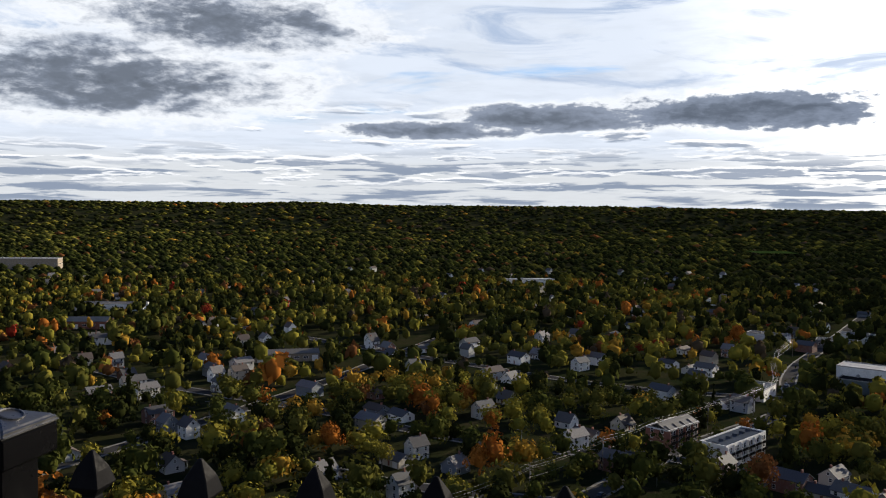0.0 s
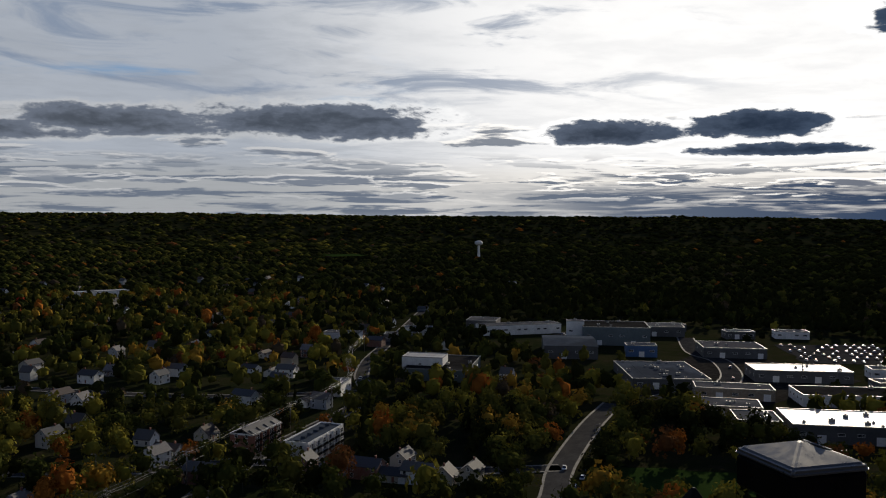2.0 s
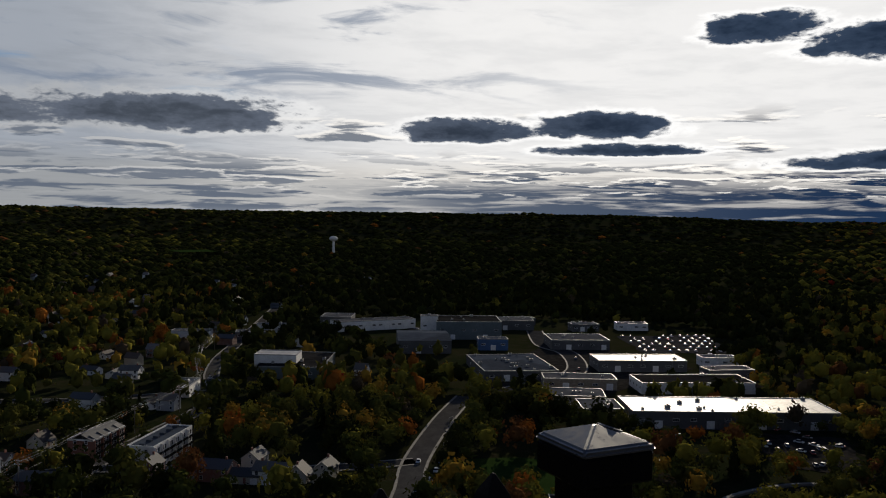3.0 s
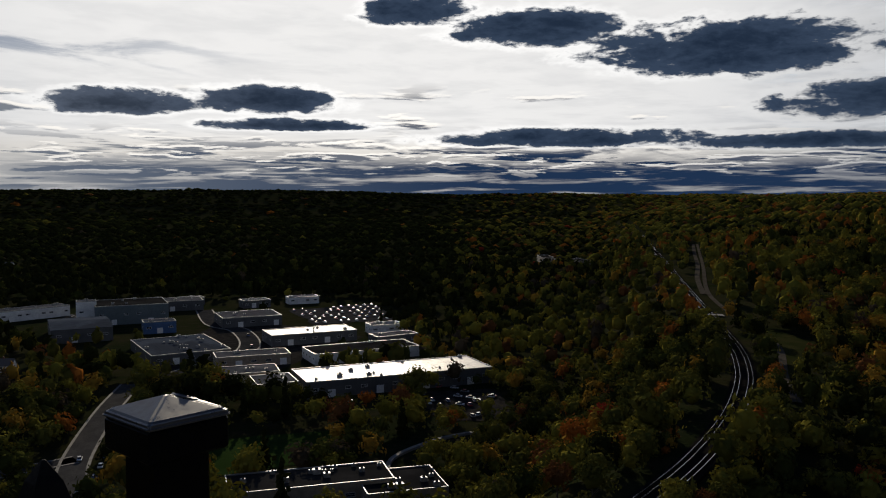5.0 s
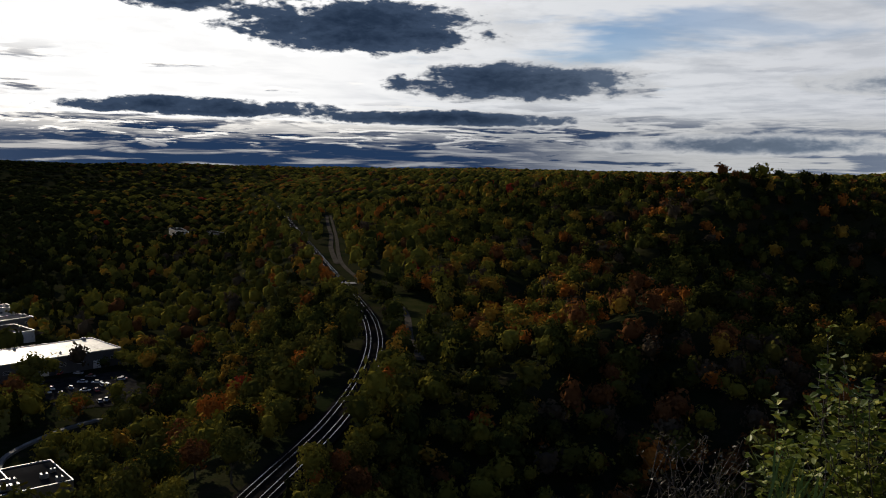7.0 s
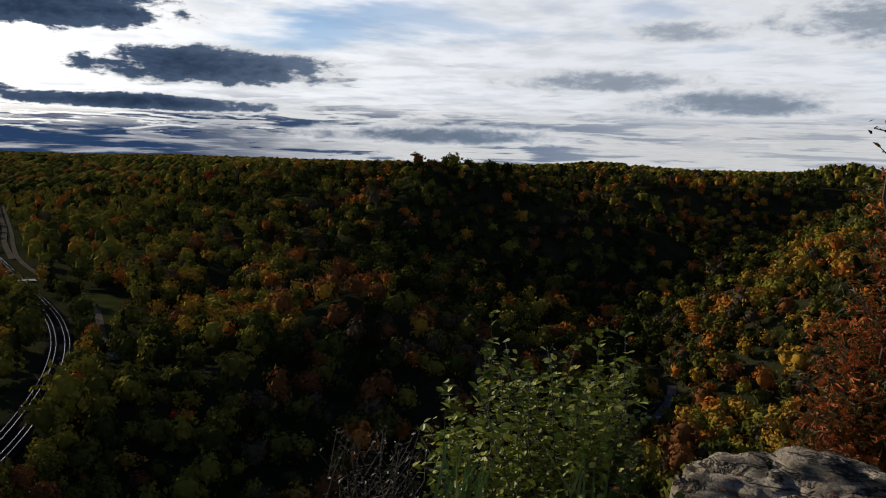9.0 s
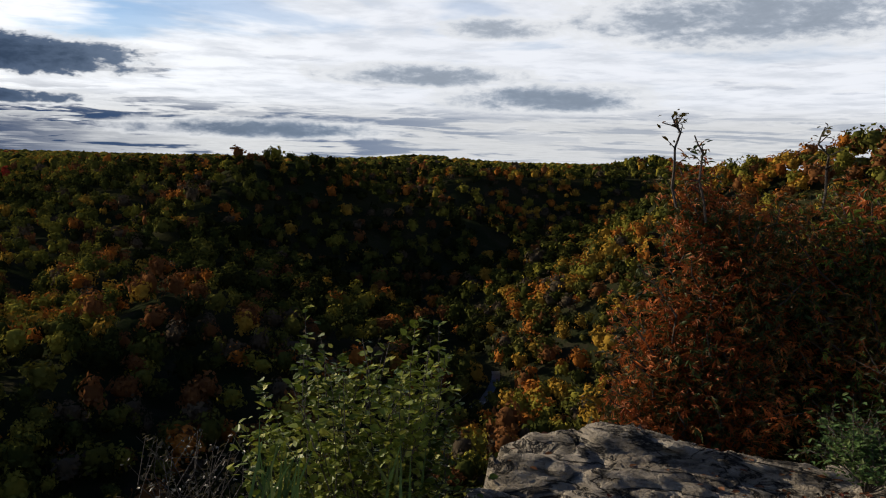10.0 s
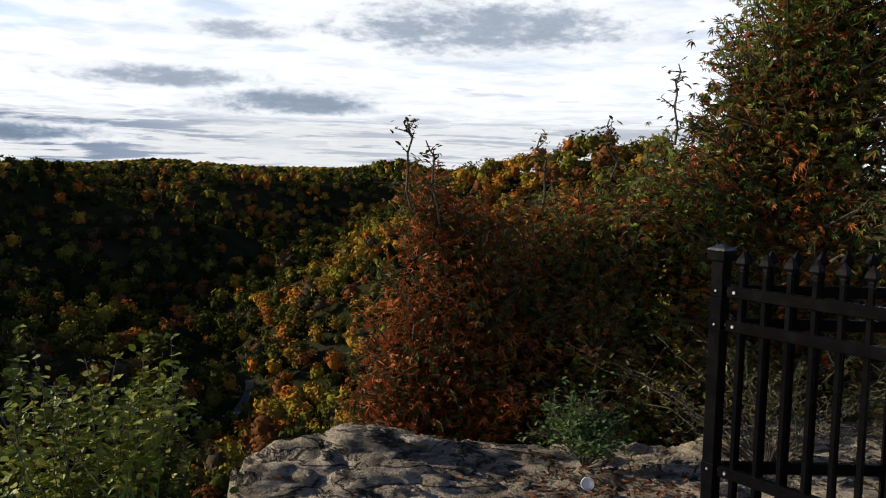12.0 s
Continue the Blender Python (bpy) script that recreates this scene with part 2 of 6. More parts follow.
BALLAST = mottled("ballast", (0.012, 0.011, 0.010), (0.022, 0.02, 0.018), 0.6, 0.95, bump=0.6, distance=0.1, spec=0.0)
LAWN = mottled("lawn", (0.018, 0.036, 0.009), (0.028, 0.05, 0.013), 0.06, 0.95, bump=0.4, distance=0.05, spec=0.0)
MEADOW = mottled("dry_meadow", (0.022, 0.028, 0.009), (0.042, 0.042, 0.015), 0.08, 0.95, bump=0.5, distance=0.1, spec=0.0)
STEEL = mottled("rail_steel", (0.42, 0.40, 0.38), (0.55, 0.53, 0.5), 0.4, 0.28, 1.0, bump=0.05)
SLEEPER = mottled("sleeper_wood", (0.018, 0.015, 0.012), (0.03, 0.026, 0.02), 0.8, 0.95, spec=0.0)
WATER = mottled("creek_water", (0.03, 0.033, 0.033), (0.07, 0.073, 0.073), 0.3, 0.4, bump=0.3, spec=0.2)
ROOF_PALE = mottled("pale_roof_membrane", (0.36, 0.36, 0.36), (0.50, 0.49, 0.47), 0.035, 0.55, bump=0.08, third=(0.24, 0.24, 0.25), fine=14, spec=0.2)
ROOF_MID = mottled("weathered_roof_membrane", (0.075, 0.08, 0.09), (0.15, 0.15, 0.155), 0.04, 0.8, bump=0.08, third=(0.09, 0.09, 0.1), fine=14, spec=0.0)
ROOF_GREY = mottled("grey_roof_membrane", (0.05, 0.062, 0.082), (0.085, 0.10, 0.125), 0.04, 0.75, bump=0.08, third=(0.05, 0.058, 0.072), spec=0.0)
ROOF_DARK = mottled("dark_gravel_roof", (0.018, 0.018, 0.018), (0.034, 0.033, 0.032), 0.06, 0.95, bump=0.2, spec=0.0)
CLAD_GREY = mottled("grey_cladding", (0.055, 0.06, 0.068), (0.085, 0.09, 0.10), 0.08, 0.55, bump=0.06)
CLAD_TEAL = mottled("teal_grey_cladding", (0.07, 0.10, 0.115), (0.095, 0.125, 0.14), 0.08, 0.5, bump=0.06)
CLAD_BLUE = mottled("blue_cladding", (0.03, 0.09, 0.22), (0.045, 0.12, 0.28), 0.1, 0.45, bump=0.05)
BRICK_RED = mottled("red_brick", (0.17, 0.065, 0.045), (0.24, 0.10, 0.07), 0.7, 0.85, bump=0.25)
BRICK_TAN = mottled("tan_brick", (0.22, 0.18, 0.13), (0.3, 0.25, 0.19), 0.6, 0.85, bump=0.25)
STUCCO = mottled("white_stucco", (0.62, 0.62, 0.61), (0.74, 0.74, 0.73), 0.3, 0.75, bump=0.08)
TRIM = mottled("white_trim", (0.68, 0.68, 0.67), (0.78, 0.78, 0.77), 0.8, 0.5, bump=0.04)
GALV = mottled("galvanised_metal", (0.22, 0.225, 0.23), (0.32, 0.325, 0.33), 0.5, 0.55, 0.5, bump=0.06)
POLE_WOOD = mottled("pole_wood", (0.13, 0.105, 0.085), (0.2, 0.17, 0.14), 0.9, 0.9)
CABLE = mottled("cable", (0.10, 0.10, 0.095), (0.15, 0.145, 0.14), 0.5, 0.4, 0.4, bump=0.02)
RUBBER = mottled("tyre_rubber", (0.015, 0.015, 0.016), (0.025, 0.025, 0.025), 4.0, 0.85)


def siding_nodes(n):
    info = n.add("ShaderNodeObjectInfo").outputs["Random"]
    ramp = n.add("ShaderNodeValToRGB")
    ramp.color_ramp.interpolation = "CONSTANT"
    tones = [(0.74, 0.74, 0.72), (0.34, 0.36, 0.38), (0.70, 0.70, 0.68), (0.42, 0.38, 0.31), (0.13, 0.16, 0.20), (0.56, 0.55, 0.50), (0.18, 0.075, 0.055), (0.66, 0.66, 0.66)]
    while len(ramp.color_ramp.elements) < len(tones):
        ramp.color_ramp.elements.new(0.5)
    for i, (e, t) in enumerate(zip(ramp.color_ramp.elements, tones)):
        e.position, e.color = i / len(tones), c4(t)
    n.put(ramp.inputs[0], info)
    p = position(n)
    wave = n.add("ShaderNodeTexWave")
    wave.bands_direction, wave.wave_profile = "Z", "SAW"
    n.put(wave.inputs["Vector"], p)
    wave.inputs["Scale"].default_value = 1.6
    col = n.mix(n.span(n.noise(p, 0.8, 4), 0.3, 0.75, 0, 0.3), ramp.outputs[0], c4((0.25, 0.24, 0.22)))
    return bsdf(n, col, 0.65, bump=wave.outputs[0], strength=0.4, distance=0.03)


def shingle_nodes(n):
    info = n.add("ShaderNodeObjectInfo").outputs["Random"]
    ramp = n.add("ShaderNodeValToRGB")
    tones = [(0.045, 0.045, 0.05), (0.10, 0.095, 0.09), (0.075, 0.055, 0.045), (0.16, 0.155, 0.155), (0.06, 0.065, 0.075)]
    ramp.color_ramp.interpolation = "CONSTANT"
    while len(ramp.color_ramp.elements) < len(tones):
        ramp.color_ramp.elements.new(0.5)
    for i, (e, t) in enumerate(zip(ramp.color_ramp.elements, tones)):
        e.position, e.color = i / len(tones), c4(t)
    n.put(ramp.inputs[0], info)
    p = position(n)
    small = n.noise(p, 2.5, 4, 0.7)
    col = n.mix(n.span(small, 0.35, 0.7, 0, 0.5), ramp.outputs[0], c4((0.04, 0.04, 0.04)))
    return bsdf(n, col, 0.8, bump=small, strength=0.3, distance=0.05, spec=0.4)


def paint_nodes(n):
    info = n.add("ShaderNodeObjectInfo").outputs["Random"]
    ramp = n.add("ShaderNodeValToRGB")
    tones = [(0.60, 0.60, 0.60), (0.03, 0.03, 0.035), (0.35, 0.36, 0.38), (0.32, 0.03, 0.03), (0.7, 0.7, 0.7), (0.05, 0.09, 0.18), (0.12, 0.12, 0.13)]
    ramp.color_ramp.interpolation = "CONSTANT"
    while len(ramp.color_ramp.elements) < len(tones):
        ramp.color_ramp.elements.new(0.5)
    for i, (e, t) in enumerate(zip(ramp.color_ramp.elements, tones)):
        e.position, e.color = i / len(tones), c4(t)
    n.put(ramp.inputs[0], info)
    return bsdf(n, ramp.outputs[0], 0.42, 0.0, spec=0.3)


SIDING, SHINGLE, CAR_PAINT = material("house_siding", siding_nodes), material("roof_shingle", shingle_nodes), material("car_paint", paint_nodes)
GLASS = material("window_glass", lambda n: bsdf(n, c4((0.02, 0.024, 0.03)), n.span(n.noise(position(n), 0.7, 2), 0.3, 0.7, 0.05, 0.16), 0.0, spec=0.8))


def black_nodes(n):
    p = position(n)
    grain, wear = n.noise(p, 160, 3), n.noise(p, 9, 5, 0.65)
    col = n.mix(n.span(wear, 0.62, 0.78, 0, 0.6), c4((0.0025, 0.0025, 0.003)), c4((0.010, 0.0095, 0.009)))
    return bsdf(n, col, n.span(wear, 0.3, 0.75, 0.2, 0.36), 0.0, grain, 0.12, 0.001, 0.07)


def rock_nodes(n):
    p = position(n)
    flat_p = n.add("ShaderNodeMapping")
    n.put(flat_p.inputs[0], p)
    flat_p.inputs["Scale"].default_value = (1.0, 1.0, 4.5)
    q = flat_p.outputs[0]
    big, mid, small = n.noise(q, 1.6, 6, 0.62, 0.5), n.noise(q, 7, 6, 0.68, 0.3), n.noise(p, 60, 4, 0.7)
    col = n.mix(n.span(big, 0.35, 0.66), c4((0.20, 0.165, 0.12)), c4((0.41, 0.355, 0.275)))
    col = n.mix(n.span(mid, 0.48, 0.62, 0, 0.75), col, c4((0.055, 0.05, 0.042)))
    col = n.mix(n.span(n.noise(p, 3.1, 5, 0.7), 0.60, 0.70, 0, 0.6), col, c4((0.16, 0.125, 0.08)))
    col = n.mix(n.span(small, 0.55, 0.72, 0, 0.6), col, c4((0.26, 0.25, 0.23)))
    crack = n.span(n.math("ABSOLUTE", n.math("SUBTRACT", n.noise(q, 2.6, 5, 0.6, 0.8), 0.5)), 0.0, 0.035)
    col = n.mix(crack, c4((0.03, 0.027, 0.023)), col)
    relief = n.math("ADD", n.math("ADD", n.math("MULTIPLY", mid, 1.0), n.math("MULTIPLY", small, 0.35)), n.math("MULTIPLY", crack, 0.5))
    return bsdf(n, col, 0.88, 0.0, relief, 1.0, 0.06, 0.1)


# cap tops: base lifted over the post black, for the sky's highlight
CAP_LIT_BLACK = mottled("glossy_lit_black_cap", (0.02, 0.02, 0.021), (0.034, 0.034, 0.036), 6, 0.38, bump=0.0, distance=0.001, spec=0.8)
FINIAL_BLACK = mottled("glossy_black_finial", (0.006, 0.006, 0.007), (0.01, 0.01, 0.011), 20, 0.5, bump=0.0, distance=0.001, spec=0.015)
BLACK, ROCK = material("black_powder_coat", black_nodes), material("limestone", rock_nodes)


# ---- the lie of the land ----
TRACK = [(20, 78), (80, 62), (125, 52), (167, 47), (202, 44), (243, 44), (280, 47), (317, 53), (364, 65), (448, 93), (607, 146), (923, 251), (1299, 377), (2600, 812), (4700, 1515)]


def polar(bearing, r, *level):
    """A place by its bearing (degrees clockwise from +y), distance and height."""
    return (r * math.sin(radians(bearing)), r * math.cos(radians(bearing)), *level)


# bed of the gorge: x, y, height; and how steep its spur side is
GORGE = [(150, 25, 12), (185, -40, 10), (225, -105, 11), (273, -162, 14), polar(117.5, 370, 16), polar(115.5, 440, 18), polar(116, 520, 21), polar(119, 600, 26), polar(122.5, 670, 31), polar(127, 730, 36), polar(133, 770, 42), polar(139, 820, 50), polar(143, 920, 62)]
STEEP = [(*p[:2], k) for p, k in zip(GORGE, (0.4, 0.4, 0.38, 0.30, 0.27, 0.27, 0.3, 0.26, 0.22, 0.2, 0.2, 0.3, 0.4))]
CREST = [(-2, -1, 97.2), (-4, -30, 97), (4, -100, 96), (50, -190, 97), (120, -262, 101)]
# ridge lines: places and heights of their points
SPUR = [polar(90.2, 310, 32), polar(92.4, 360, 40), polar(95.4, 420, 47), polar(98.8, 490, 59), polar(101.6, 560, 74), polar(104.3, 640, 97), polar(106.7, 643, 95.5), polar(109.7, 650, 85), polar(113.4, 655, 69), polar(117.3, 660, 58), polar(119.6, 665, 50), polar(120.8, 668, 36)]
SIDE_SPUR = [polar(122.9, 400, 26), polar(124.2, 405, 37), polar(126.5, 410, 50), polar(129.5, 410, 55), polar(132, 405, 65), polar(135, 395, 81), polar(137.5, 390, 99), polar(141.4, 380, 104), polar(144, 365, 106), polar(152, 330, 104)]
BACK_BANK = [polar(117.5, 800, 50), polar(121, 800, 53), polar(126, 810, 55), polar(132, 820, 58)]
HOLLOW = [polar(89, 350), polar(92.5, 410), polar(97, 530), polar(99, 600)]


def smooth(a, b, v):
    q = np.clip((v - a) / (b - a), 0, 1)
    return q * q * (3 - 2 * q)


def near_line(x, y, line):
    """Distance to a polyline, the side (plus: to its left) and the third value of the nearest point."""
    best, side, level = np.full(x.shape, 1e9), np.zeros(x.shape), np.zeros(x.shape)
    for p, q in zip(line, line[1:]):
        ax, ay, bx, by = p[0], p[1], q[0], q[1]
        ex, ey = bx - ax, by - ay
        k = np.clip(((x - ax) * ex + (y - ay) * ey) / (ex * ex + ey * ey), 0, 1)
        d = np.hypot(x - ax - k * ex, y - ay - k * ey)
        hit = d < best
        best = np.where(hit, d, best)
        side = np.where(hit, ex * (y - ay) - ey * (x - ax), side)
        if len(p) > 2:
            level = np.where(hit, p[2] + k * (q[2] - p[2]), level)
    return best, np.sign(side), level


WAVES = [(random.uniform(0, 6.28), random.uniform(0.6, 1.5), random.uniform(0, 6.28)) for _ in range(9)]


def rolling(x, y, length):
    v = 0
    for i, (a, k, ph) in enumerate(WAVES):
        v = v + np.sin((x * math.cos(a) + y * math.sin(a)) * 6.283 * k / length + ph)
    return v / 4.0


def ridge_height(x, y, line, fall, round_top=9.0):
    """A rounded ridge that falls away evenly from a line of places and heights."""
    best = np.full(x.shape, -99.0)
    for pair in zip(line, line[1:]):
        d, _, level = near_line(x, y, pair)
        best = np.maximum(best, level - fall * (np.sqrt(d * d + round_top ** 2) - round_top))
    return best


def knoll(x, y, bearing, r, wide, deep):
    """A rounded rise: 1 at its top, wide across the view from the lookout and deep along it."""
    px, py = polar(bearing, r)
    ux, uy = px / r, py / r
    along, across = (x - px) * ux + (y - py) * uy, (y - py) * ux - (x - px) * uy
    return np.exp(-(along / deep) ** 2 - (across / wide) ** 2)


def land(x, y):
    """Height of the ground, in metres over the town."""
    x, y = np.asarray(x, float), np.asarray(y, float)
    r = np.hypot(x, y)
    d, side, _ = near_line(x, y, TRACK)
    s = d * side
    plain = 36 * (1 - smooth(8, 75, s)) + smooth(900, 2600, r) * 8
    bench = 26 + 16 * smooth(280, 330, x) * (1 - smooth(430, 500, x))
    rise = 36 + 47 * smooth(0, 1, (-s - bench) / (175 + 170 * smooth(300, 450, x))) + smooth(500, 2200, -s) * 5
    h = np.where(s > 0, plain, np.where(s < -9, rise, 36.0))
    bearing = np.degrees(np.arctan2(x, y))
    ridge = np.interp(bearing, [-40, -8, 30, 45, 60, 68, 76, 90, 120], [93, 95, 93, 94, 84, 79, 80, 88, 90]) + 4 * rolling(x, y, 1500) + 2.5 * rolling(x + 700, y, 420)
    ridge = ridge + 12 * knoll(x, y, -8, 3300, 190, 400) + 6 * knoll(x, y, -22, 3300, 300, 400)
    far = smooth(2650, 3500, r)
    h = h * (1 - far) + np.maximum(ridge, h) * far
    h = h + smooth(1200, 2600, r) * (s < -300) * (3 * rolling(x, y, 900))
    # hills on the plateau, and a hollow in the slope above the railway
    h = h + 19 * knoll(x, y, 115, 2500, 190, 300) + 17 * knoll(x, y, 130.3, 1080, 50, 120) + 9 * knoll(x, y, 95, 720, 110, 150)
    h = h - 15 * np.exp(-(near_line(x, y, HOLLOW)[0] / 30) ** 2) * (s < -40)
    # the gorge
    dg, bank, floor = near_line(x, y, GORGE)
    lean = np.where(bank > 0, near_line(x, y, STEEP)[2], 0.2 + 0.5 * smooth(620, 740, r))
    wall = np.maximum(floor + lean * np.maximum(dg - 5, 0) + 0.6 * smooth(114, 119, bearing) * np.maximum(dg - 85, 0), 36 + 1.1 * (s + 10)) + 2.5 * rolling(x, y, 70) * smooth(5, 40, dg)
    k = smooth(-14, 14, wall - h)
    h = np.where(s < -9, np.minimum(wall, h) * 0.55 + (wall * (1 - k) + h * k) * 0.45, h)
    rugged = 2.0 * rolling(x, y, 60)
    for line, fall in ((SPUR, 0.58), (SIDE_SPUR, 0.7), (BACK_BANK, 0.35)):
        h = np.maximum(h, ridge_height(x, y, line, fall) + rugged - 70 * (1 - smooth(200, 310, r)))
    bowl = smooth(128, 117, bearing) * smooth(70, 100, bearing) * smooth(60, 95, r) * (1 - smooth(170, 215, r))
    h = h - bowl * np.maximum(h - 26, 0) * 0.8
    # the promontory on which the camera stands
    dc, _, top = near_line(x, y, CREST)
    cliff = top - 24 * smooth(5, 16, dc) - 0.62 * np.maximum(dc - 9, 0)
    h = np.maximum(h, cliff)
    return h


def link_mesh(name, verts, faces, mats, parent=None, slots=None, smooth_faces=False):
    me = bpy.data.meshes.new(name)
    me.from_pydata([tuple(v) for v in verts], [], [tuple(f) for f in faces])
    for m in mats if isinstance(mats, (list, tuple)) else [mats]:
        me.materials.append(m)
    if slots is not None:
        me.polygons.foreach_set("material_index", np.asarray(slots, np.int32))
    if smooth_faces:
        me.polygons.foreach_set("use_smooth", np.ones(len(me.polygons), bool))
    me.update()
    ob = new(name, me)
    ob.parent = parent
    return ob


def part(name, bm, mat, parent, label=""):
    me = bpy.data.meshes.new(name)
    bm.to_mesh(me)
    bm.free()
    me.materials.append(mat)
    ob = new(name, me)
    ob.parent = parent
    return tagged(ob, label)


def thing(name, m, label, category, group=""):
    ob = new(name)
    ob.matrix_world = m
    return tagged(ob, label, category, group)


def box(bm, x0, x1, y0, y1, z0, z1, bevel=0.0):
    made = bmesh.ops.create_cube(bm, size=1.0)["verts"]
    for v in made:
        v.co = Vector(((x0 + x1) / 2 + v.co.x * (x1 - x0), (y0 + y1) / 2 + v.co.y * (y1 - y0), (z0 + z1) / 2 + v.co.z * (z1 - z0)))
    if bevel:
        edges = list({e for v in made for e in v.link_edges})
        bmesh.ops.bevel(bm, geom=edges, offset=bevel, segments=1, affect="EDGES")
    return bm


def boxed(*dims, bevel=0.0):
    return box(bmesh.new(), *dims, bevel=bevel)


def tube(bm, a, b, r0, r1, sides=8):
    """A tapered round bar from a to b."""
    a, b = Vector(a), Vector(b)
    q = (b - a).to_track_quat("Z", "Y")
    rings = []
    for p, r in ((a, r0), (b, r1)):
        rings.append([bm.verts.new(p + q @ Vector((r * math.cos(6.28319 * i / sides), r * math.sin(6.28319 * i / sides), 0))) for i in range(sides)])
    for i in range(sides):
        bm.faces.new((rings[0][i], rings[0][(i + 1) % sides], rings[1][(i + 1) % sides], rings[1][i]))
    bm.faces.new(rings[0][::-1])
    bm.faces.new(rings[1])
    return bm


# one sheet of ground, in rings about the lookout
turns = np.concatenate([np.arange(-36, 170, 0.6), np.arange(170, 324, 7.0)])
radii = np.concatenate([[0.0], np.geomspace(3.0, 4950, 190)])
A, Rr = np.meshgrid(np.radians(turns), radii, indexing="ij")
gx, gy = Rr * np.sin(A), Rr * np.cos(A)
gz = land(gx, gy)
n_a, n_r = gx.shape
gv = np.stack([gx, gy, gz], -1).reshape(-1, 3)
gf = [(i * n_r + j, i * n_r + j + 1, ((i + 1) % n_a) * n_r + j + 1, ((i + 1) % n_a) * n_r + j) for i in range(n_a) for j in range(n_r - 1)]
ground = tagged(link_mesh("ground", gv, gf, GROUND, smooth_faces=True), "wooded valley floor and escarpment slopes in leaf litter and grass", "ground", kind="structure")


# ---- roads, tracks and open ground ----
def resample(line, step):
    pts = [Vector((p[0], p[1], 0)) for p in line]
    out = []
    for i in range(len(pts) - 1):
        p0, p1, p2, p3 = pts[max(i - 1, 0)], pts[i], pts[i + 1], pts[min(i + 2, len(pts) - 1)]
        n = max(2, int((p2 - p1).length / step))
        for k in range(n):
            t = k / n
            out.append(0.5 * (2 * p1 + (p2 - p0) * t + (2 * p0 - 5 * p1 + 4 * p2 - p3) * t * t + (3 * p1 - p0 - 3 * p2 + p3) * t ** 3))
    return out + [pts[-1]]


def strip(name, line, left, right, lift, mat, step=8.0, parent=None, level=None, thick=0.0):
    pts = resample(line, step)
    verts, faces = [], []
    for i, p in enumerate(pts):
        d = (pts[min(i + 1, len(pts) - 1)] - pts[max(i - 1, 0)]).normalized()
        nrm = Vector((-d.y, d.x, 0))
        z = level if level is not None else float(max(land(*(p + nrm * k).xy) for k in (left, 0, right)))
        for k in (left, right):
            q = p + nrm * k
            verts.append((q.x, q.y, z + lift))
        if thick:
            for k in (left, right):
                q = p + nrm * k
                verts.append((q.x, q.y, z + lift - thick))
        m = 4 if thick else 2
        if i:
            b = i * m
            a = b - m
            faces.append((a, a + 1, b + 1, b))
            if thick:
                faces.append((a + 2, a, b, b + 2))
                faces.append((a + 1, a + 3, b + 3, b + 1))
    return link_mesh(name, verts, faces, mat, parent)


def patch(name, corners, lift, mat, label, category, rings=10):
    """A piece of open ground between four corners, laid on the land."""
    c = [Vector((p[0], p[1], 0)) for p in corners]
    verts, faces = [], []
    for i in range(rings + 1):
        for j in range(rings + 1):
            u, v = i / rings, j / rings
            p = c[0] * (1 - u) * (1 - v) + c[1] * u * (1 - v) + c[2] * u * v + c[3] * (1 - u) * v
            wob = 1.5 if i in (0, rings) or j in (0, rings) else 0
            p = p + Vector((random.uniform(-wob, wob), random.uniform(-wob, wob), 0))
            verts.append((p.x, p.y, float(land(p.x, p.y)) + lift))
    for i in range(rings):
        for j in range(rings):
            a = i * (rings + 1) + j
            faces.append((a, a + 1, a + rings + 2, a + rings + 1))
    return tagged(link_mesh(name, verts, faces, mat), label, category, kind="structure")


STREET = [(120, 186), (174, 236), (204, 270), (257, 318), (300, 352)]
HILL_ROAD = [(10, 235), (51, 281), (98, 338), (133, 371), (171, 406), (195, 441), (210, 483), (236, 532), (270, 582), (330, 668), (420, 800)]
CROSS_A = [(-60, 335), (-12, 302), (51, 281)]
CROSS_B = [(204, 270), (165, 286), (128, 312), (96, 336)]
CROSS_C = [(-260, 560), (-150, 470), (-60, 415), (30, 352), (98, 338)]
CROSS_D = [(-180, 720), (-60, 610), (20, 540), (110, 470), (195, 441)]
BACK_A = [(-150, 300), (-100, 390), (-60, 470), (-10, 590), (60, 760)]
WORKS = [(330, 350), (402, 366), (455, 420), (470, 460), (520, 520)]
ROADS = [(STREET, 4.6), (HILL_ROAD, 3.7), (CROSS_A, 3.6), (CROSS_B, 3.6), (CROSS_C, 3.6), (CROSS_D, 3.6), (BACK_A, 3.6), (WORKS, 6.0)]
for i, (line, half) in enumerate(ROADS):
    ob = strip("road_%d" % (i + 1), line, half, -half, 0.25, PALE_ROAD if i in (0, 1) else ASPHALT)
    tagged(ob, "grey asphalt town street with worn surface", "road", kind="structure")
    for k, e in enumerate((half, -half - 1.1)):
        kb = strip("pavement_%d" % (2 * i + k + 1), line, e + 1.1, e, 0.40, CONCRETE, thick=0.3)
        tagged(kb, "pale concrete pavement with a kerb along the street", "pavement", kind="structure")
patch("lawn_field", [(196, 226), (225, 262), (284, 212), (254, 186)], 0.15, LAWN, "mown green playing field below the escarpment", "grass")
patch("meadow", [(305, 36), (362, 50), (430, 70), (392, 34)], 0.3, MEADOW, "dry grassy clearing beside the railway", "meadow")
patch("parking_lot_east", [(505, 392), (556, 460), (627, 422), (560, 350)], 0.2, ASPHALT, "asphalt car park full of parked cars", "car park")
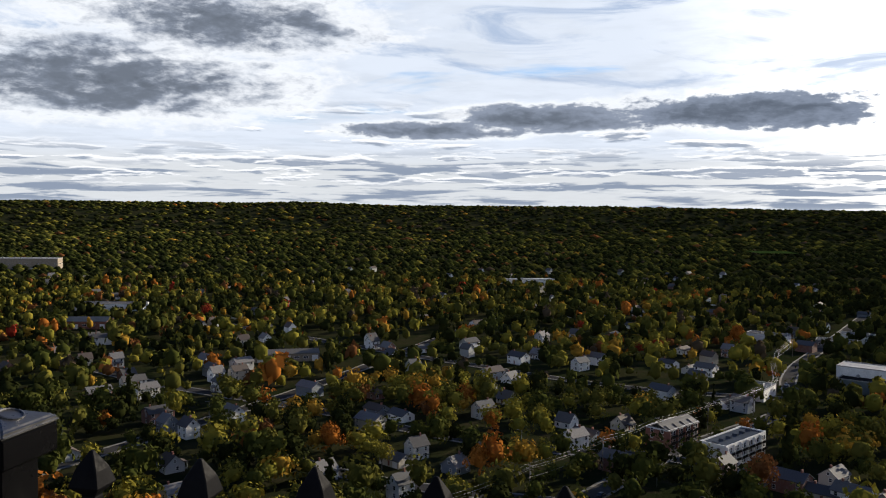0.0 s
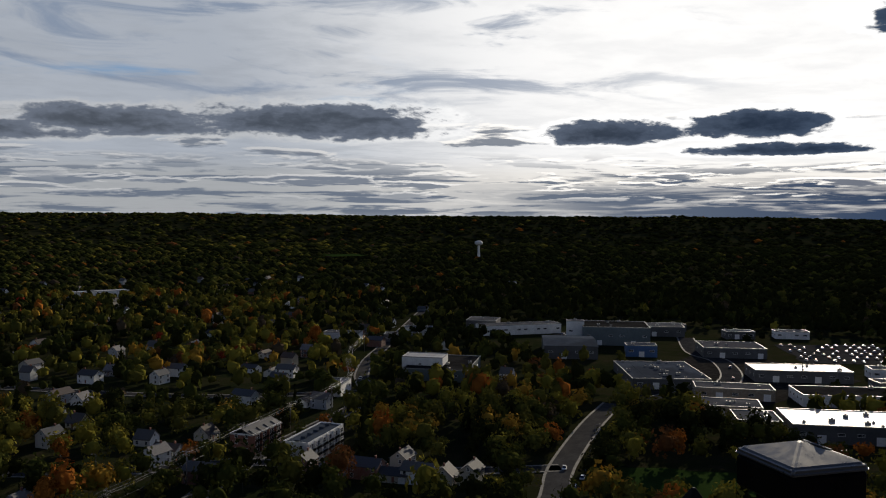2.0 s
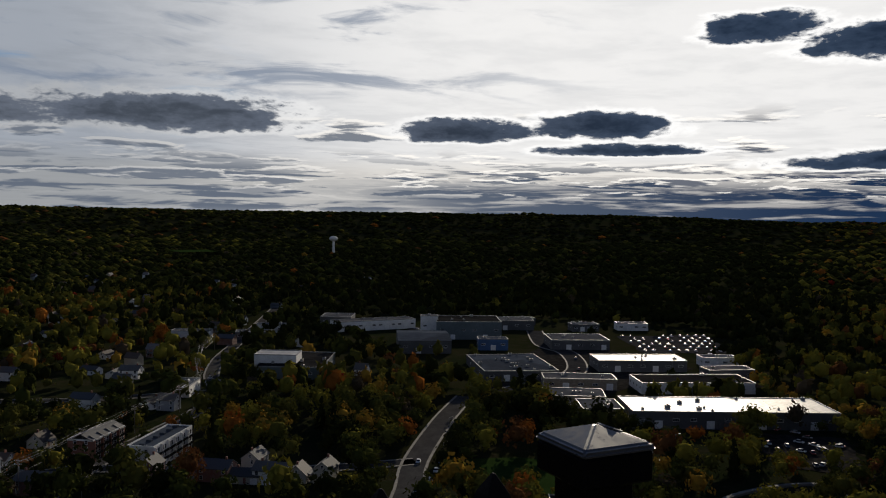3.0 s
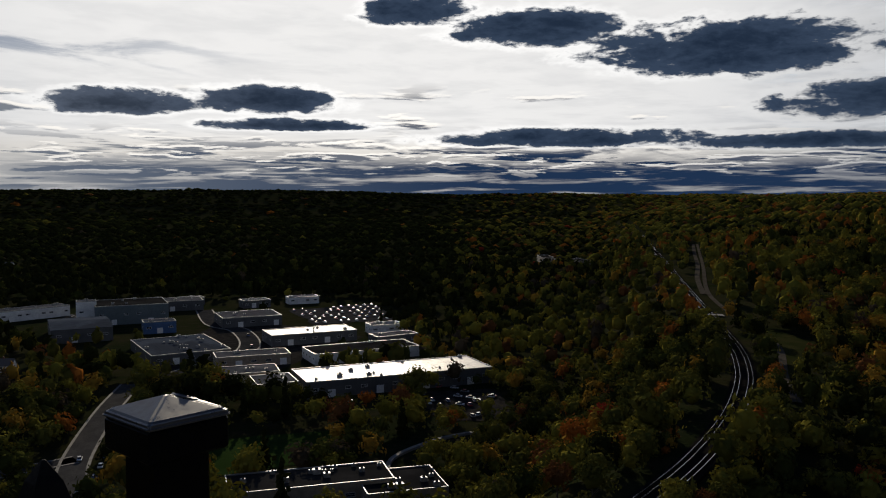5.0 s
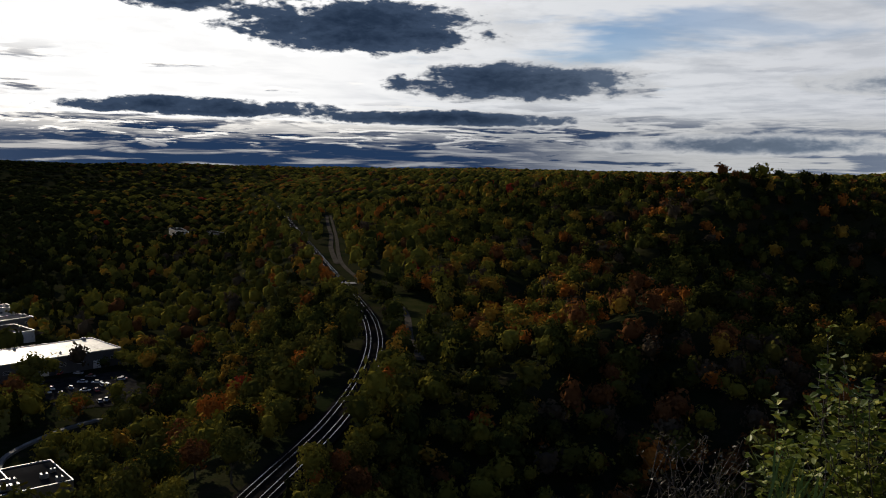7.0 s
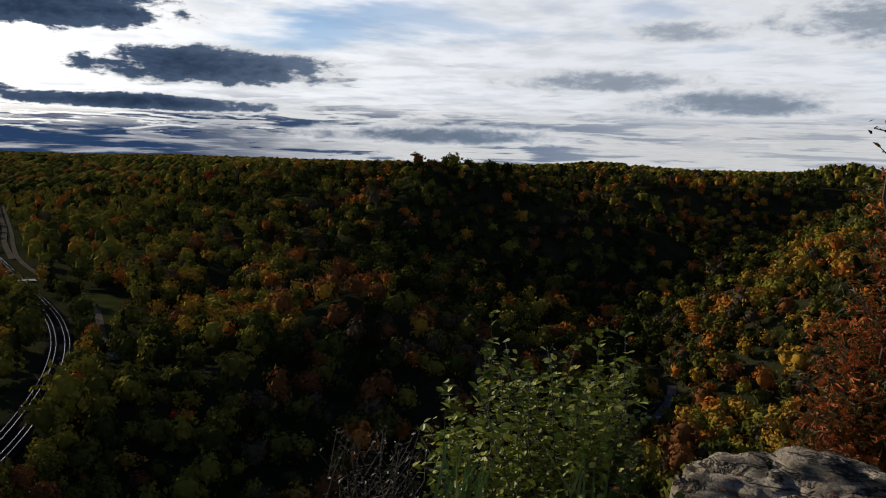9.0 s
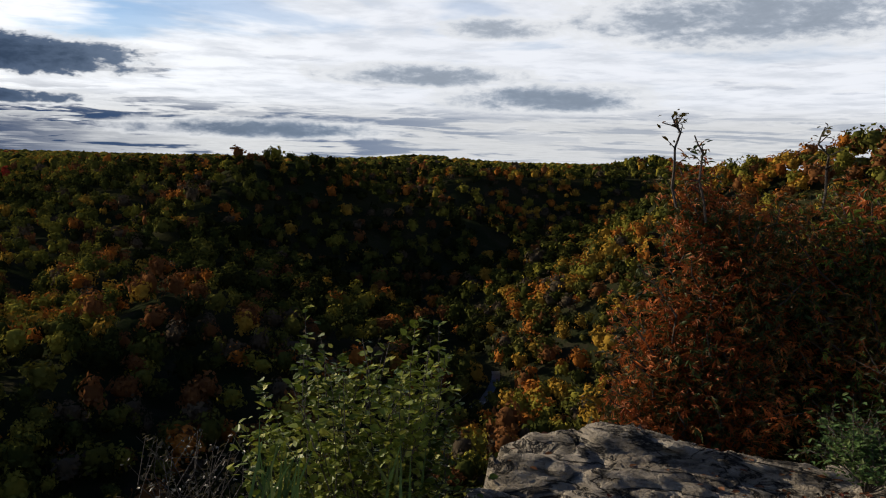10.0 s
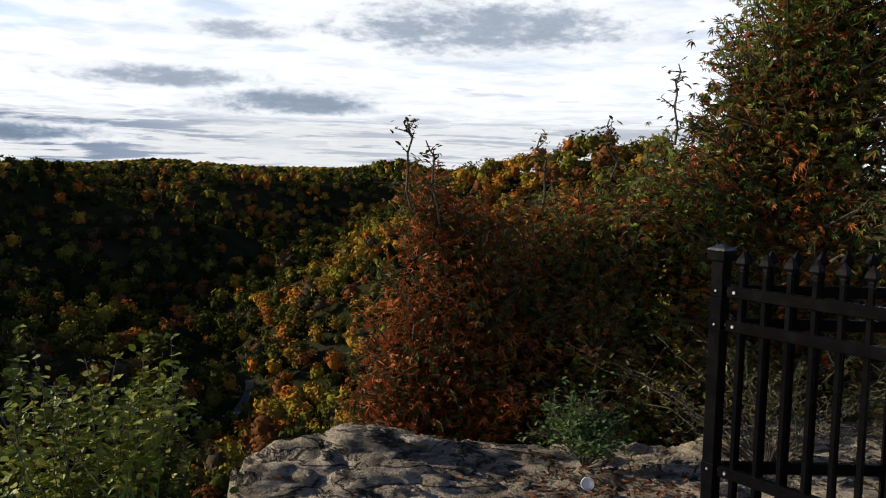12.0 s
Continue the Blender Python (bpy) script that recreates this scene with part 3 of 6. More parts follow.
patch("parking_lot_works", [(412, 540), (440, 598), (474, 580), (436, 520)], 0.2, ASPHALT, "asphalt car park beside industrial sheds", "car park")
patch("yard_works", [(300, 300), (345, 400), (500, 470), (480, 330)], 0.12, GRAVEL, "pale gravel and asphalt yard between industrial sheds", "yard")
patch("storage_yard", [(318, 180), (358, 216), (386, 184), (336, 149)], 0.2, GRAVEL, "gravel storage yard below the woods", "yard")
patch("far_green_field", [(655, 1660), (660, 1740), (745, 1745), (735, 1665)], 11, LAWN, "bright green field among distant woods", "field", 4)

# railway: ballast, two tracks of sleepers and bright rails
RAIL_LINE = TRACK[:13]
bed = tagged(strip("ballast_bed", RAIL_LINE, 4.3, -4.3, 0.35, BALLAST, 6.0, level=36.0, thick=1.2), "dark stone ballast bed of the double railway", "railway bed", kind="structure")
for off in (2.1, -2.1):
    track = thing("railway_track", pose(0, 0, 0), "railway track with bright worn steel rails on dark sleepers", "railway", "tracks of the double railway")
    for g in (0.75, -0.75):
        strip("rail", RAIL_LINE, off + g + 0.06, off + g - 0.06, 0.78, STEEL, 5.0, track, 36.0, 0.18)
    sv, sf = [], []
    for p0, p1 in zip(resample(TRACK[2:11], 0.75), resample(TRACK[2:11], 0.75)[1:]):
        d = (p1 - p0).normalized()
        nrm = Vector((-d.y, d.x, 0))
        b = len(sv)
        for zz in (36.40, 36.60):
            for k, e in ((-1.25, -0.12), (1.25, -0.12), (1.25, 0.12), (-1.25, 0.12)):
                q = p0 + nrm * (off + k) + d * e
                sv.append((q.x, q.y, zz))
        sf += [(b + 4, b + 5, b + 6, b + 7), (b, b + 1, b + 5, b + 4), (b + 1, b + 2, b + 6, b + 5), (b + 2, b + 3, b + 7, b + 6), (b + 3, b, b + 4, b + 7)]
    tagged(link_mesh("sleepers", sv, sf, SLEEPER, track), "dark wooden sleepers", kind="stuff")
lane = [(1049, 233), (758, 163), (600, 127), (528, 108), (456, 82), (413, 64), (369, 48), (310, 38), (275, 30)]
tagged(strip("dirt_road", lane, 1.4, -1.4, 0.4, DIRT, 6.0), "pale unpaved service track beside the railway", "track", kind="structure")
tagged(strip("gravel_lane", [(1049, 238), (900, 203), (758, 168), (640, 142), (540, 116)], 2.4, -1.2, 0.5, DIRT, 6.0), "pale gravel lane beside the railway", "track", kind="structure")
deck = strip("level_crossing", [(452, 86), (446, 101)], 3.2, -3.2, 0.80, CONCRETE, 3.0, None, 36.0, 0.3)
tagged(deck, "pale concrete crossing panel over the railway", "crossing", kind="structure")
PATHWAY = [(246, 160), (262, 168), (280, 168), (297, 164), (309, 156), (304, 143)]
tagged(strip("pathway", PATHWAY, 0.9, -0.9, 0.9, CONCRETE, 4.0, thick=0.9), "pale curved concrete walkway below the woods", "path", kind="structure")
tagged(strip("creek", [(255, -141), (262, -150), (272, -161), (281, -166)], 1.6, -1.6, 0.4, WATER, 5.0), "shallow creek on the gorge floor", "creek", kind="structure")


# ---- buildings ----
def gable_roof(x0, x1, y0, y1, z, rise, over=0.45, thick=0.22):
    """A pitched roof with its ridge along x and open eaves."""
    bm = bmesh.new()
    ym = (y0 + y1) / 2
    k = rise / ((y1 - y0) / 2)
    prof = [(y0 - over, z - over * k), (ym, z + rise), (y1 + over, z - over * k), (y1 + over, z - over * k + thick), (ym, z + rise + thick), (y0 - over, z - over * k + thick)]
    ends = [[bm.verts.new((x, py, pz)) for py, pz in prof] for x in (x0 - over, x1 + over)]
    for i in range(6):
        bm.faces.new((ends[0][i], ends[0][(i + 1) % 6], ends[1][(i + 1) % 6], ends[1][i]))
    for e, flip in ((ends[0], 1), (ends[1], 0)):
        q = [(e[0], e[1], e[4], e[5]), (e[1], e[2], e[3], e[4])]
        for f in q:
            bm.faces.new(f[::-1] if flip else f)
    bmesh.ops.recalc_face_normals(bm, faces=bm.faces[:])
    return bm


def gable_walls(x0, x1, y0, y1, z1, rise):
    bm = bmesh.new()
    ym = (y0 + y1) / 2
    prof = [(y0, -1.5), (y1, -1.5), (y1, z1), (ym, z1 + rise), (y0, z1)]
    ends = [[bm.verts.new((x, py, pz)) for py, pz in prof] for x in (x0, x1)]
    for i in range(5):
        bm.faces.new((ends[0][i], ends[0][(i + 1) % 5], ends[1][(i + 1) % 5], ends[1][i]))
    bm.faces.new(ends[0][::-1])
    bm.faces.new(ends[1])
    bmesh.ops.recalc_face_normals(bm, faces=bm.faces[:])
    return bm


def window(parent, x, y, z, wide, high, face, trim=TRIM):
    """A framed window on a wall that looks along face ('x', '-x', 'y' or '-y')."""
    sgn = -1 if face[0] == "-" else 1
    ax = face[-1]
    fr = bmesh.new()
    t = 0.11
    for a0, a1, b0, b1 in ((-wide / 2 - t, wide / 2 + t, high / 2, high / 2 + t), (-wide / 2 - t, wide / 2 + t, -high / 2 - t * 1.4, -high / 2), (-wide / 2 - t, -wide / 2, -high / 2, high / 2), (wide / 2, wide / 2 + t, -high / 2, high / 2), (-wide / 2, wide / 2, -0.03, 0.03)):
        if ax == "y":
            box(fr, x + a0, x + a1, y - 0.03, y + 0.08 * sgn, z + b0, z + b1)
        else:
            box(fr, x - 0.03, x + 0.08 * sgn, y + a0, y + a1, z + b0, z + b1)
    ob = part("window", fr, trim, parent, "white-framed window")
    g = bmesh.new()
    if ax == "y":
        box(g, x - wide / 2, x + wide / 2, y - 0.02, y + 0.025 * sgn, z - high / 2, z + high / 2)
    else:
        box(g, x - 0.02, x + 0.025 * sgn, y - wide / 2, y + wide / 2, z - high / 2, z + high / 2)
    part("pane", g, GLASS, ob, "dark glass pane")
    return ob


def house(kind, m, label, plain=False):
    """A detached timber house: storeys, gable, porch, chimney, windows on all sides."""
    lx, ly, eave, rise = ((9.5, 7.0, 5.4, 2.7), (8.0, 7.5, 3.2, 3.3), (11.0, 7.5, 3.0, 2.0), (7.5, 6.5, 5.6, 3.1), (12.0, 8.5, 5.2, 2.4))[kind]
    h = thing("house", m, label, "house", "houses of the town")
    x0, x1, y0, y1 = -lx / 2, lx / 2, -ly / 2, ly / 2
    part("wall", gable_walls(x0, x1, y0, y1, eave, rise), SIDING, h)
    part("roof", gable_roof(x0, x1, y0, y1, eave, rise), SHINGLE, h, "pitched shingle roof")
    part("chimney", boxed(x0 + 1.8, x0 + 2.5, -0.3, 0.4, eave, eave + rise + 1.1, bevel=0.04), BRICK_RED, h, "brick chimney")
    storeys = [1.6, 4.2] if eave > 5 else [1.6]
    if plain:
        for x, face, y in ((x0 + 2, "-y", y0), (x1 - 2, "-y", y0), (x1, "x", 0.5)):
            window(h, x, y, storeys[-1], 1.1, 1.4, face)
        return h
    for z in storeys:
        for x in (x0 + 1.7, x1 - 1.7):
            window(h, x, y0, z, 1.1, 1.4, "-y")
            window(h, x, y1, z, 1.1, 1.4, "y")
        window(h, x1, 0.9, z, 1.0, 1.4, "x")
        window(h, x0, -0.9, z, 1.0, 1.4, "-x")
    window(h, x1, 0, eave + rise * 0.35, 0.9, 1.0, "x")
    window(h, x0, 0, eave + rise * 0.35, 0.9, 1.0, "-x")
    door = part("door", boxed(-0.5, 0.5, y0 - 0.06, y0 + 0.04, 0.3, 2.4, bevel=0.02), BRICK_RED, h, "painted front door")
    part("handle", boxed(0.36, 0.42, y0 - 0.12, y0 - 0.06, 1.25, 1.4), GALV, door)
    if kind in (0, 1, 3):
        por = boxed(-2.2, 2.2, y0 - 2.0, y0, -1.0, 0.3)
        part("porch", por, CONCRETE, h, "front porch slab")
        for x in (-2.0, 2.0):
            part("post", boxed(x - 0.09, x + 0.09, y0 - 1.9, y0 - 1.72, 0.3, 2.7), TRIM, h)
        pr = bmesh.new()
        box(pr, -2.4, 2.4, y0 - 2.2, y0, 2.7, 2.9)
        for v in pr.verts:
            if v.co.y > y0 - 0.1:
                v.co.z += 0.6
        part("porch_roof", pr, SHINGLE, h)
    else:
        part("garage_door", boxed(x1 - 3.4, x1 - 0.8, y0 - 0.05, y0 + 0.03, 0.05, 2.3, bevel=0.02), TRIM, h, "white garage door")
    return h


def shed(name, cx, cy, length, width, height, turn, wall, roof, label, units=6, bays=6, pitched=0.0, z0=0.0, category="industrial building"):
    """A large flat-roofed building with parapet, loading doors, window strips and roof plant."""
    b = thing(name, pose(cx, cy, z0, 0, 0, turn), label, category)
    x0, x1, y0, y1 = -length / 2, length / 2, -width / 2, width / 2
    wl = bmesh.new()
    box(wl, x0, x1, y0, y1, -2.0, height)
    part("wall", wl, wall, b)
    if pitched:
        part("roof", gable_roof(x0, x1, y0, y1, height + 0.05, pitched, 0.3), roof, b, "low pitched metal roof")
    else:
        part("roof", boxed(x0 + 0.35, x1 - 0.35, y0 + 0.35, y1 - 0.35, height + 0.02, height + 0.14), roof, b, "flat membrane roof with seams and puddles")
        for e in ((x0 - 0.05, x1 + 0.05, y0 - 0.05, y0 + 0.3), (x0 - 0.05, x1 + 0.05, y1 - 0.3, y1 + 0.05), (x0 - 0.05, x0 + 0.3, y0 + 0.3, y1 - 0.3), (x1 - 0.3, x1 + 0.05, y0 + 0.3, y1 - 0.3)):
            part("parapet", boxed(*e, height, height + 0.55), GALV, b, "metal-capped parapet")
        n = max(2, int(length / 9))
        for i in range(1, n):
            x = x0 + length * i / n
            part("seam", boxed(x - 0.06, x + 0.06, y0 + 0.4, y1 - 0.4, height + 0.14, height + 0.2), roof, b)
        for i in range(units):
            ux, uy = random.uniform(x0 + 2, x1 - 2), random.uniform(y0 + 2, y1 - 2)
            s = random.uniform(0.5, 1.3)
            u = part("roof_unit", boxed(ux - s, ux + s, uy - s * 0.8, uy + s * 0.8, height + 0.14, height + 0.5 + s, bevel=0.05), GALV, b, "rooftop ventilation unit")
            part("fan_cowl", tube(bmesh.new(), (ux, uy, height + 0.5 + s), (ux, uy, height + 0.75 + s), s * 0.5, s * 0.45, 10), ROOF_DARK, u)
    for i in range(bays):
        x = x0 + length * (i + 0.5) / bays
        if i % 3 == 1:
            part("loading_door", boxed(x - 1.9, x + 1.9, y0 - 0.08, y0 + 0.05, 0.1, min(4.0, height - 1), bevel=0.03), TRIM, b, "pale roller door")
        else:
            window(b, x, y0, height * 0.55, min(3.0, length / bays * 0.6), 1.2, "-y")
        window(b, x, y1, height * 0.55, min(3.0, length / bays * 0.6), 1.2, "y")
    for i in range(max(1, bays // 2)):
        y = y0 + width * (i + 0.5) / max(1, bays // 2)
        window(b, x0, y, height * 0.55, 2.0, 1.2, "-x")
        window(b, x1, y, height * 0.55, 2.0, 1.2, "x")
    return b


SHEDS = []


def works(name, cx, cy, length, width, height, turn, *rest, **more):
    SHEDS.append((cx, cy, length / 2 + 5, width / 2 + 5, turn))
    return shed(name, cx, cy, length, width, height, turn, *rest, **more)


works("warehouse", 369, 236, 99, 33, 8, -38, CLAD_GREY, ROOF_PALE, "long warehouse with a bright pale flat roof and grey walls", 12, 12)
works("warehouse", 322, 276, 20, 22, 7, -38, BRICK_TAN, ROOF_MID, "low warehouse annex with a pale flat roof", 3, 3)
works("factory", 450, 354, 58, 26, 7, -35, CLAD_GREY, ROOF_PALE, "factory shed with a pale flat roof", 5, 7)
works("factory", 486, 441, 44, 34, 7, -36, CLAD_GREY, ROOF_MID, "square factory with a pale flat roof", 4, 5)
works("factory", 452, 530, 52, 42, 14, -36, CLAD_TEAL, ROOF_DARK, "tall dark teal-grey factory hall", 4, 6)
works("stair_tower", 424, 545, 14, 10, 17, -36, STUCCO, ROOF_MID, "pale upper block on the tall factory hall", 2, 2)
works("factory", 384, 501, 38, 54, 9, -34, CLAD_GREY, ROOF_GREY, "factory shed with a blue-grey low pitched roof", 0, 4, pitched=1.6)
works("blue_store", 424, 468, 22, 14, 8, -36, CLAD_BLUE, ROOF_GREY, "store with bright blue cladding", 2, 3)
works("plaza", 411, 607, 72, 18, 8, -12, STUCCO, ROOF_MID, "long white shopping plaza", 5, 12)
works("store", 402, 650, 27, 28, 8, -41, CLAD_GREY, ROOF_MID, "store with a white flat roof", 2, 3)
works("factory", 515, 546, 40, 26, 8, -38, CLAD_GREY, ROOF_MID, "grey factory at the edge of the woods", 3, 4)
works("factory", 371, 392, 46, 60, 6, -30, CLAD_GREY, ROOF_GREY, "wide low factory with a grey roof full of vents", 16, 5)
works("workshop", 372, 335, 42, 18, 6, -40, BRICK_TAN, ROOF_MID, "low workshop with a pale flat roof", 4, 5)
works("workshop", 336, 306, 32, 20, 6, -42, BRICK_TAN, ROOF_MID, "brick workshop with a stained pale roof", 4, 4)
works("workshop", 421, 292, 66, 26, 6, -35, STUCCO, ROOF_DARK, "white-walled workshop with a dark roof", 4, 8)
works("arena", 262, 472, 56, 40, 7, 50, CLAD_TEAL, ROOF_DARK, "large dark grey-green arena hall", 5, 6)
works("arena_upper", 250, 474, 18, 26, 12, 50, STUCCO, ROOF_PALE, "bright white upper block of the arena", 0, 2)
works("school", 213, 168, 52, 18, 8, -44, BRICK_TAN, ROOF_DARK, "flat-roofed brick school with dark gravel roof", 12, 9)
works("school_wing", 228, 143, 26, 22, 7, -44, BRICK_TAN, ROOF_DARK, "lower school wing with pale parapets", 6, 5)
works("plaza", -294, 799, 62, 20, 6, 3, STUCCO, ROOF_MID, "low pale commercial building among trees", 4, 8)
works("arched_hall", -270, 682, 34, 20, 6, 4, BRICK_RED, ROOF_GREY, "brick hall with a low arched roof", 0, 5, pitched=2.6)
works("hospital", -590, 1262, 95, 26, 17, 8, BRICK_TAN, ROOF_PALE, "tan multi-storey block on the edge of town", 6, 12)
works("long_school", -92, 545, 46, 14, 5, 14, BRICK_TAN, SHINGLE, "long low school with brown roofs", 0, 8, pitched=2.0)
works("store", 178, 448, 22, 14, 6, 52, STUCCO, ROOF_GREY, "small commercial block beside the road bend", 3, 3)
works("far_school", 130, 1090, 70, 16, 8, 10, STUCCO, ROOF_PALE, "distant white school block among trees", 4, 10)
for k, (x, y) in enumerate(((1060, 430), (1120, 460), (1085, 395))):
    works("far_block", x, y, 46, 16, 9, 20 + 12 * k, BRICK_TAN, ROOF_DARK, "distant low apartment block in the woods", 2, 7)
for k, (x, y) in enumerate(((330, 640), (300, 610), (262, 640), (560, 500), (600, 480), (470, 300), (505, 330), (540, 560))):
    works("store", x, y, 24 + 3 * (k % 3), 14, 6, -38 + 8 * (k % 2), CLAD_GREY if k % 2 else STUCCO, ROOF_MID if k % 3 else ROOF_GREY, "small commercial shed with a flat roof", 3, 4)


def row_block(m, label, units, wide, deep, high, wall, roof, brick):
    """A terrace: each unit with tall windows, balconies, party walls and roof plant."""
    b = thing("townhouse_row", m, label, "terrace")
    L = units * wide
    part("wall", boxed(-L / 2, L / 2, -deep / 2, deep / 2, -2, high), wall, b)
    part("roof", boxed(-L / 2 + 0.3, L / 2 - 0.3, -deep / 2 + 0.3, deep / 2 - 0.3, high + 0.02, high + 0.12), roof, b)
    for e in ((-L / 2, L / 2, -deep / 2, -deep / 2 + 0.3), (-L / 2, L / 2, deep / 2 - 0.3, deep / 2), (-L / 2, -L / 2 + 0.3, -deep / 2 + 0.3, deep / 2 - 0.3), (L / 2 - 0.3, L / 2, -deep / 2 + 0.3, deep / 2 - 0.3)):
        part("parapet", boxed(*e, high, high + 0.7), TRIM, b)
    for i in range(units):
        x = -L / 2 + (i + 0.5) * wide
        part("party_wall", boxed(x - wide / 2 - 0.15, x - wide / 2 + 0.15, -deep / 2 - 1.0, -deep / 2, 0, high + 0.3), wall, b)
        part("roof_hatch", boxed(x - 0.9, x + 0.9, -0.5, 1.6, high + 0.1, high + 1.0, bevel=0.05), ROOF_GREY, b, "roof access box")
        for s in range(3):
            z = 1.6 + s * high / 3.1
            window(b, x - wide * 0.18, -deep / 2, z, wide * 0.3, 1.8, "-y")
            window(b, x + wide * 0.22, -deep / 2, z, wide * 0.25, 1.8, "-y")
            window(b, x, deep / 2, z, wide * 0.4, 1.5, "y")
        for s in range(2):
            z = 3.2 + s * high / 3.1
            bal = part("balcony", boxed(x - wide * 0.4, x + wide * 0.4, -deep / 2 - 1.2, -deep / 2, z - 0.5, z - 0.35), ROOF_DARK, b, "dark balcony slab")
            part("railing", boxed(x - wide * 0.4, x + wide * 0.4, -deep / 2 - 1.22, -deep / 2 - 1.16, z - 0.35, z + 0.6), BLACK, bal)
        if brick:
            part("dormer", gable_roof(x - 1.4, x + 1.4, -deep / 2 - 0.4, 0, high + 0.2, 1.6, 0.2), SHINGLE, b)
    for z in (2.0, 5.0, 7.6):
        for y in (-deep * 0.22, deep * 0.22):
            window(b, -L / 2, y, z, 1.2, 1.4, "-x")
            window(b, L / 2, y, z, 1.2, 1.4, "x")
    if brick:
        part("pitched_roof", gable_roof(-L / 2, L / 2, -deep / 2, deep / 2, high + 0.2, 2.4), SHINGLE, b, "dark pitched roof")
    return b


row_block(pose(124, 334, 0, 0, 0, 43), "white three-storey terrace with a pale flat roof and dark balconies", 6, 5.6, 11, 9, STUCCO, ROOF_GREY, False)
row_block(pose(106, 357, 0, 0, 0, 43), "dark red-brick three-storey terrace with gables", 4, 6.0, 11, 8, BRICK_RED, SHINGLE, True)
SHEDS += [(124, 334, 22, 9, 43), (106, 357, 16, 9, 43)]

# houses, neighbourhood by neighbourhood
EAST_ROW = [(121, 303), (131, 296), (139, 287), (146, 281), (155, 277), (163, 271), (148, 299), (112, 312)]
NEAR_TOWN = [(65, 383), (70, 362), (63, 350), (90, 380), (12, 316), (-11, 325), (-3, 334), (-37, 309), (-84, 287), (-8, 288), (-95, 316), (74, 319), (34, 458), (39, 489), (49, 480), (-24, 440), (-23, 405), (-11, 394), (-24, 376), (28, 400), (42, 430)]
WEST_TOWN = [(-122, 387), (-112, 368), (-101, 362), (-88, 388), (-118, 478), (-107, 485), (-109, 453), (-165, 428), (-157, 456), (-169, 481), (-189, 519), (-238, 551), (-111, 512), (-114, 603), (-128, 595), (-140, 330), (-160, 360)]
MID_TOWN = [(-37, 593), (-26, 583), (-22, 555), (-2, 581), (-7, 506), (87, 628), (163, 513), (170, 506), (156, 479), (153, 424), (158, 415), (179, 583), (207, 572), (292, 663), (-39, 607), (60, 540), (75, 560), (110, 540), (96, 520)]
PROTOS = {}
HOUSES = []
WORDS = ("two-storey house with shingle roof and front porch", "small gabled cottage with a front porch", "low bungalow with a garage door", "narrow two-storey house with steep gable", "large two-storey house with a garage")


def put_house(x, y, turn, plain=False):
    kind = random.randrange(5) + (5 if plain else 0)
    m = pose(x, y, float(land(x, y)), 0, 0, turn)
    HOUSES.append((x, y))
    if kind in PROTOS:
        copy_thing(PROTOS[kind], m)
    else:
        PROTOS[kind] = house(kind % 5, m, WORDS[kind % 5], plain)


for spots in (EAST_ROW, NEAR_TOWN, WEST_TOWN, MID_TOWN):
    for x, y in spots:
        put_house(x, y, random.choice((42, 132, 222, -48)) + random.uniform(-6, 6))
tries = 0
while len(HOUSES) < 160 and tries < 4000:
    tries += 1
    b, r = radians(random.uniform(-27, 34)), random.uniform(430, 1300) ** 1.0
    x, y = r * math.sin(b), r * math.cos(b)
    if min((x - p) ** 2 + (y - q) ** 2 for p, q in HOUSES) > 15 ** 2 and all(math.hypot(x - s[0], y - s[1]) > max(s[2], s[3]) + 8 for s in SHEDS):
        put_house(x, y, random.choice((42, 132, 222, -48)) + random.uniform(-10, 10), True)

# water tower
wt = thing("water_tower", pose(990, 1623, 6), "pale round water tower on a slender stem", "water tower")
part("stem", tube(bmesh.new(), (0, 0, 0), (0, 0, 34), 3.2, 2.2, 16), STUCCO, wt)
bm = bmesh.new()
bmesh.ops.create_uvsphere(bm, u_segments=24, v_segments=14, radius=1.0)
for v in bm.verts:
    v.co = Vector((v.co.x * 9.5, v.co.y * 9.5, v.co.z * 5.5 + 36))
part("tank", bm, STUCCO, wt, "pale steel tank")


# ---- cars, poles and cables ----
def car(m):
    c = thing("car", m, "parked car seen from above", "car", "parked cars")
    bm = box(bmesh.new(), -2.2, 2.2, -0.9, 0.9, 0.3, 0.85, bevel=0.14)
    part("body", bm, CAR_PAINT, c)
    bm = box(bmesh.new(), -1.3, 1.2, -0.78, 0.78, 0.85, 1.45)
    for v in bm.verts:
        if v.co.z > 1.2:
            v.co.x *= 0.68
            v.co.y *= 0.85
    cab = part("cabin", bm, GLASS, c, "dark glazed cabin")
    part("roof", boxed(-0.85, 0.78, -0.64, 0.64, 1.45, 1.5, bevel=0.02), CAR_PAINT, cab)
    for x in (-1.35, 1.35):
        for y in (-0.88, 0.88):
            part("wheel", tube(bmesh.new(), (x, y - 0.1, 0.33), (x, y + 0.1, 0.33), 0.33, 0.33, 12), RUBBER, c)
    for y in (-0.6, 0.6):
        part("headlight", boxed(2.16, 2.22, y - 0.16, y + 0.16, 0.58, 0.74), TRIM, c)
    return c


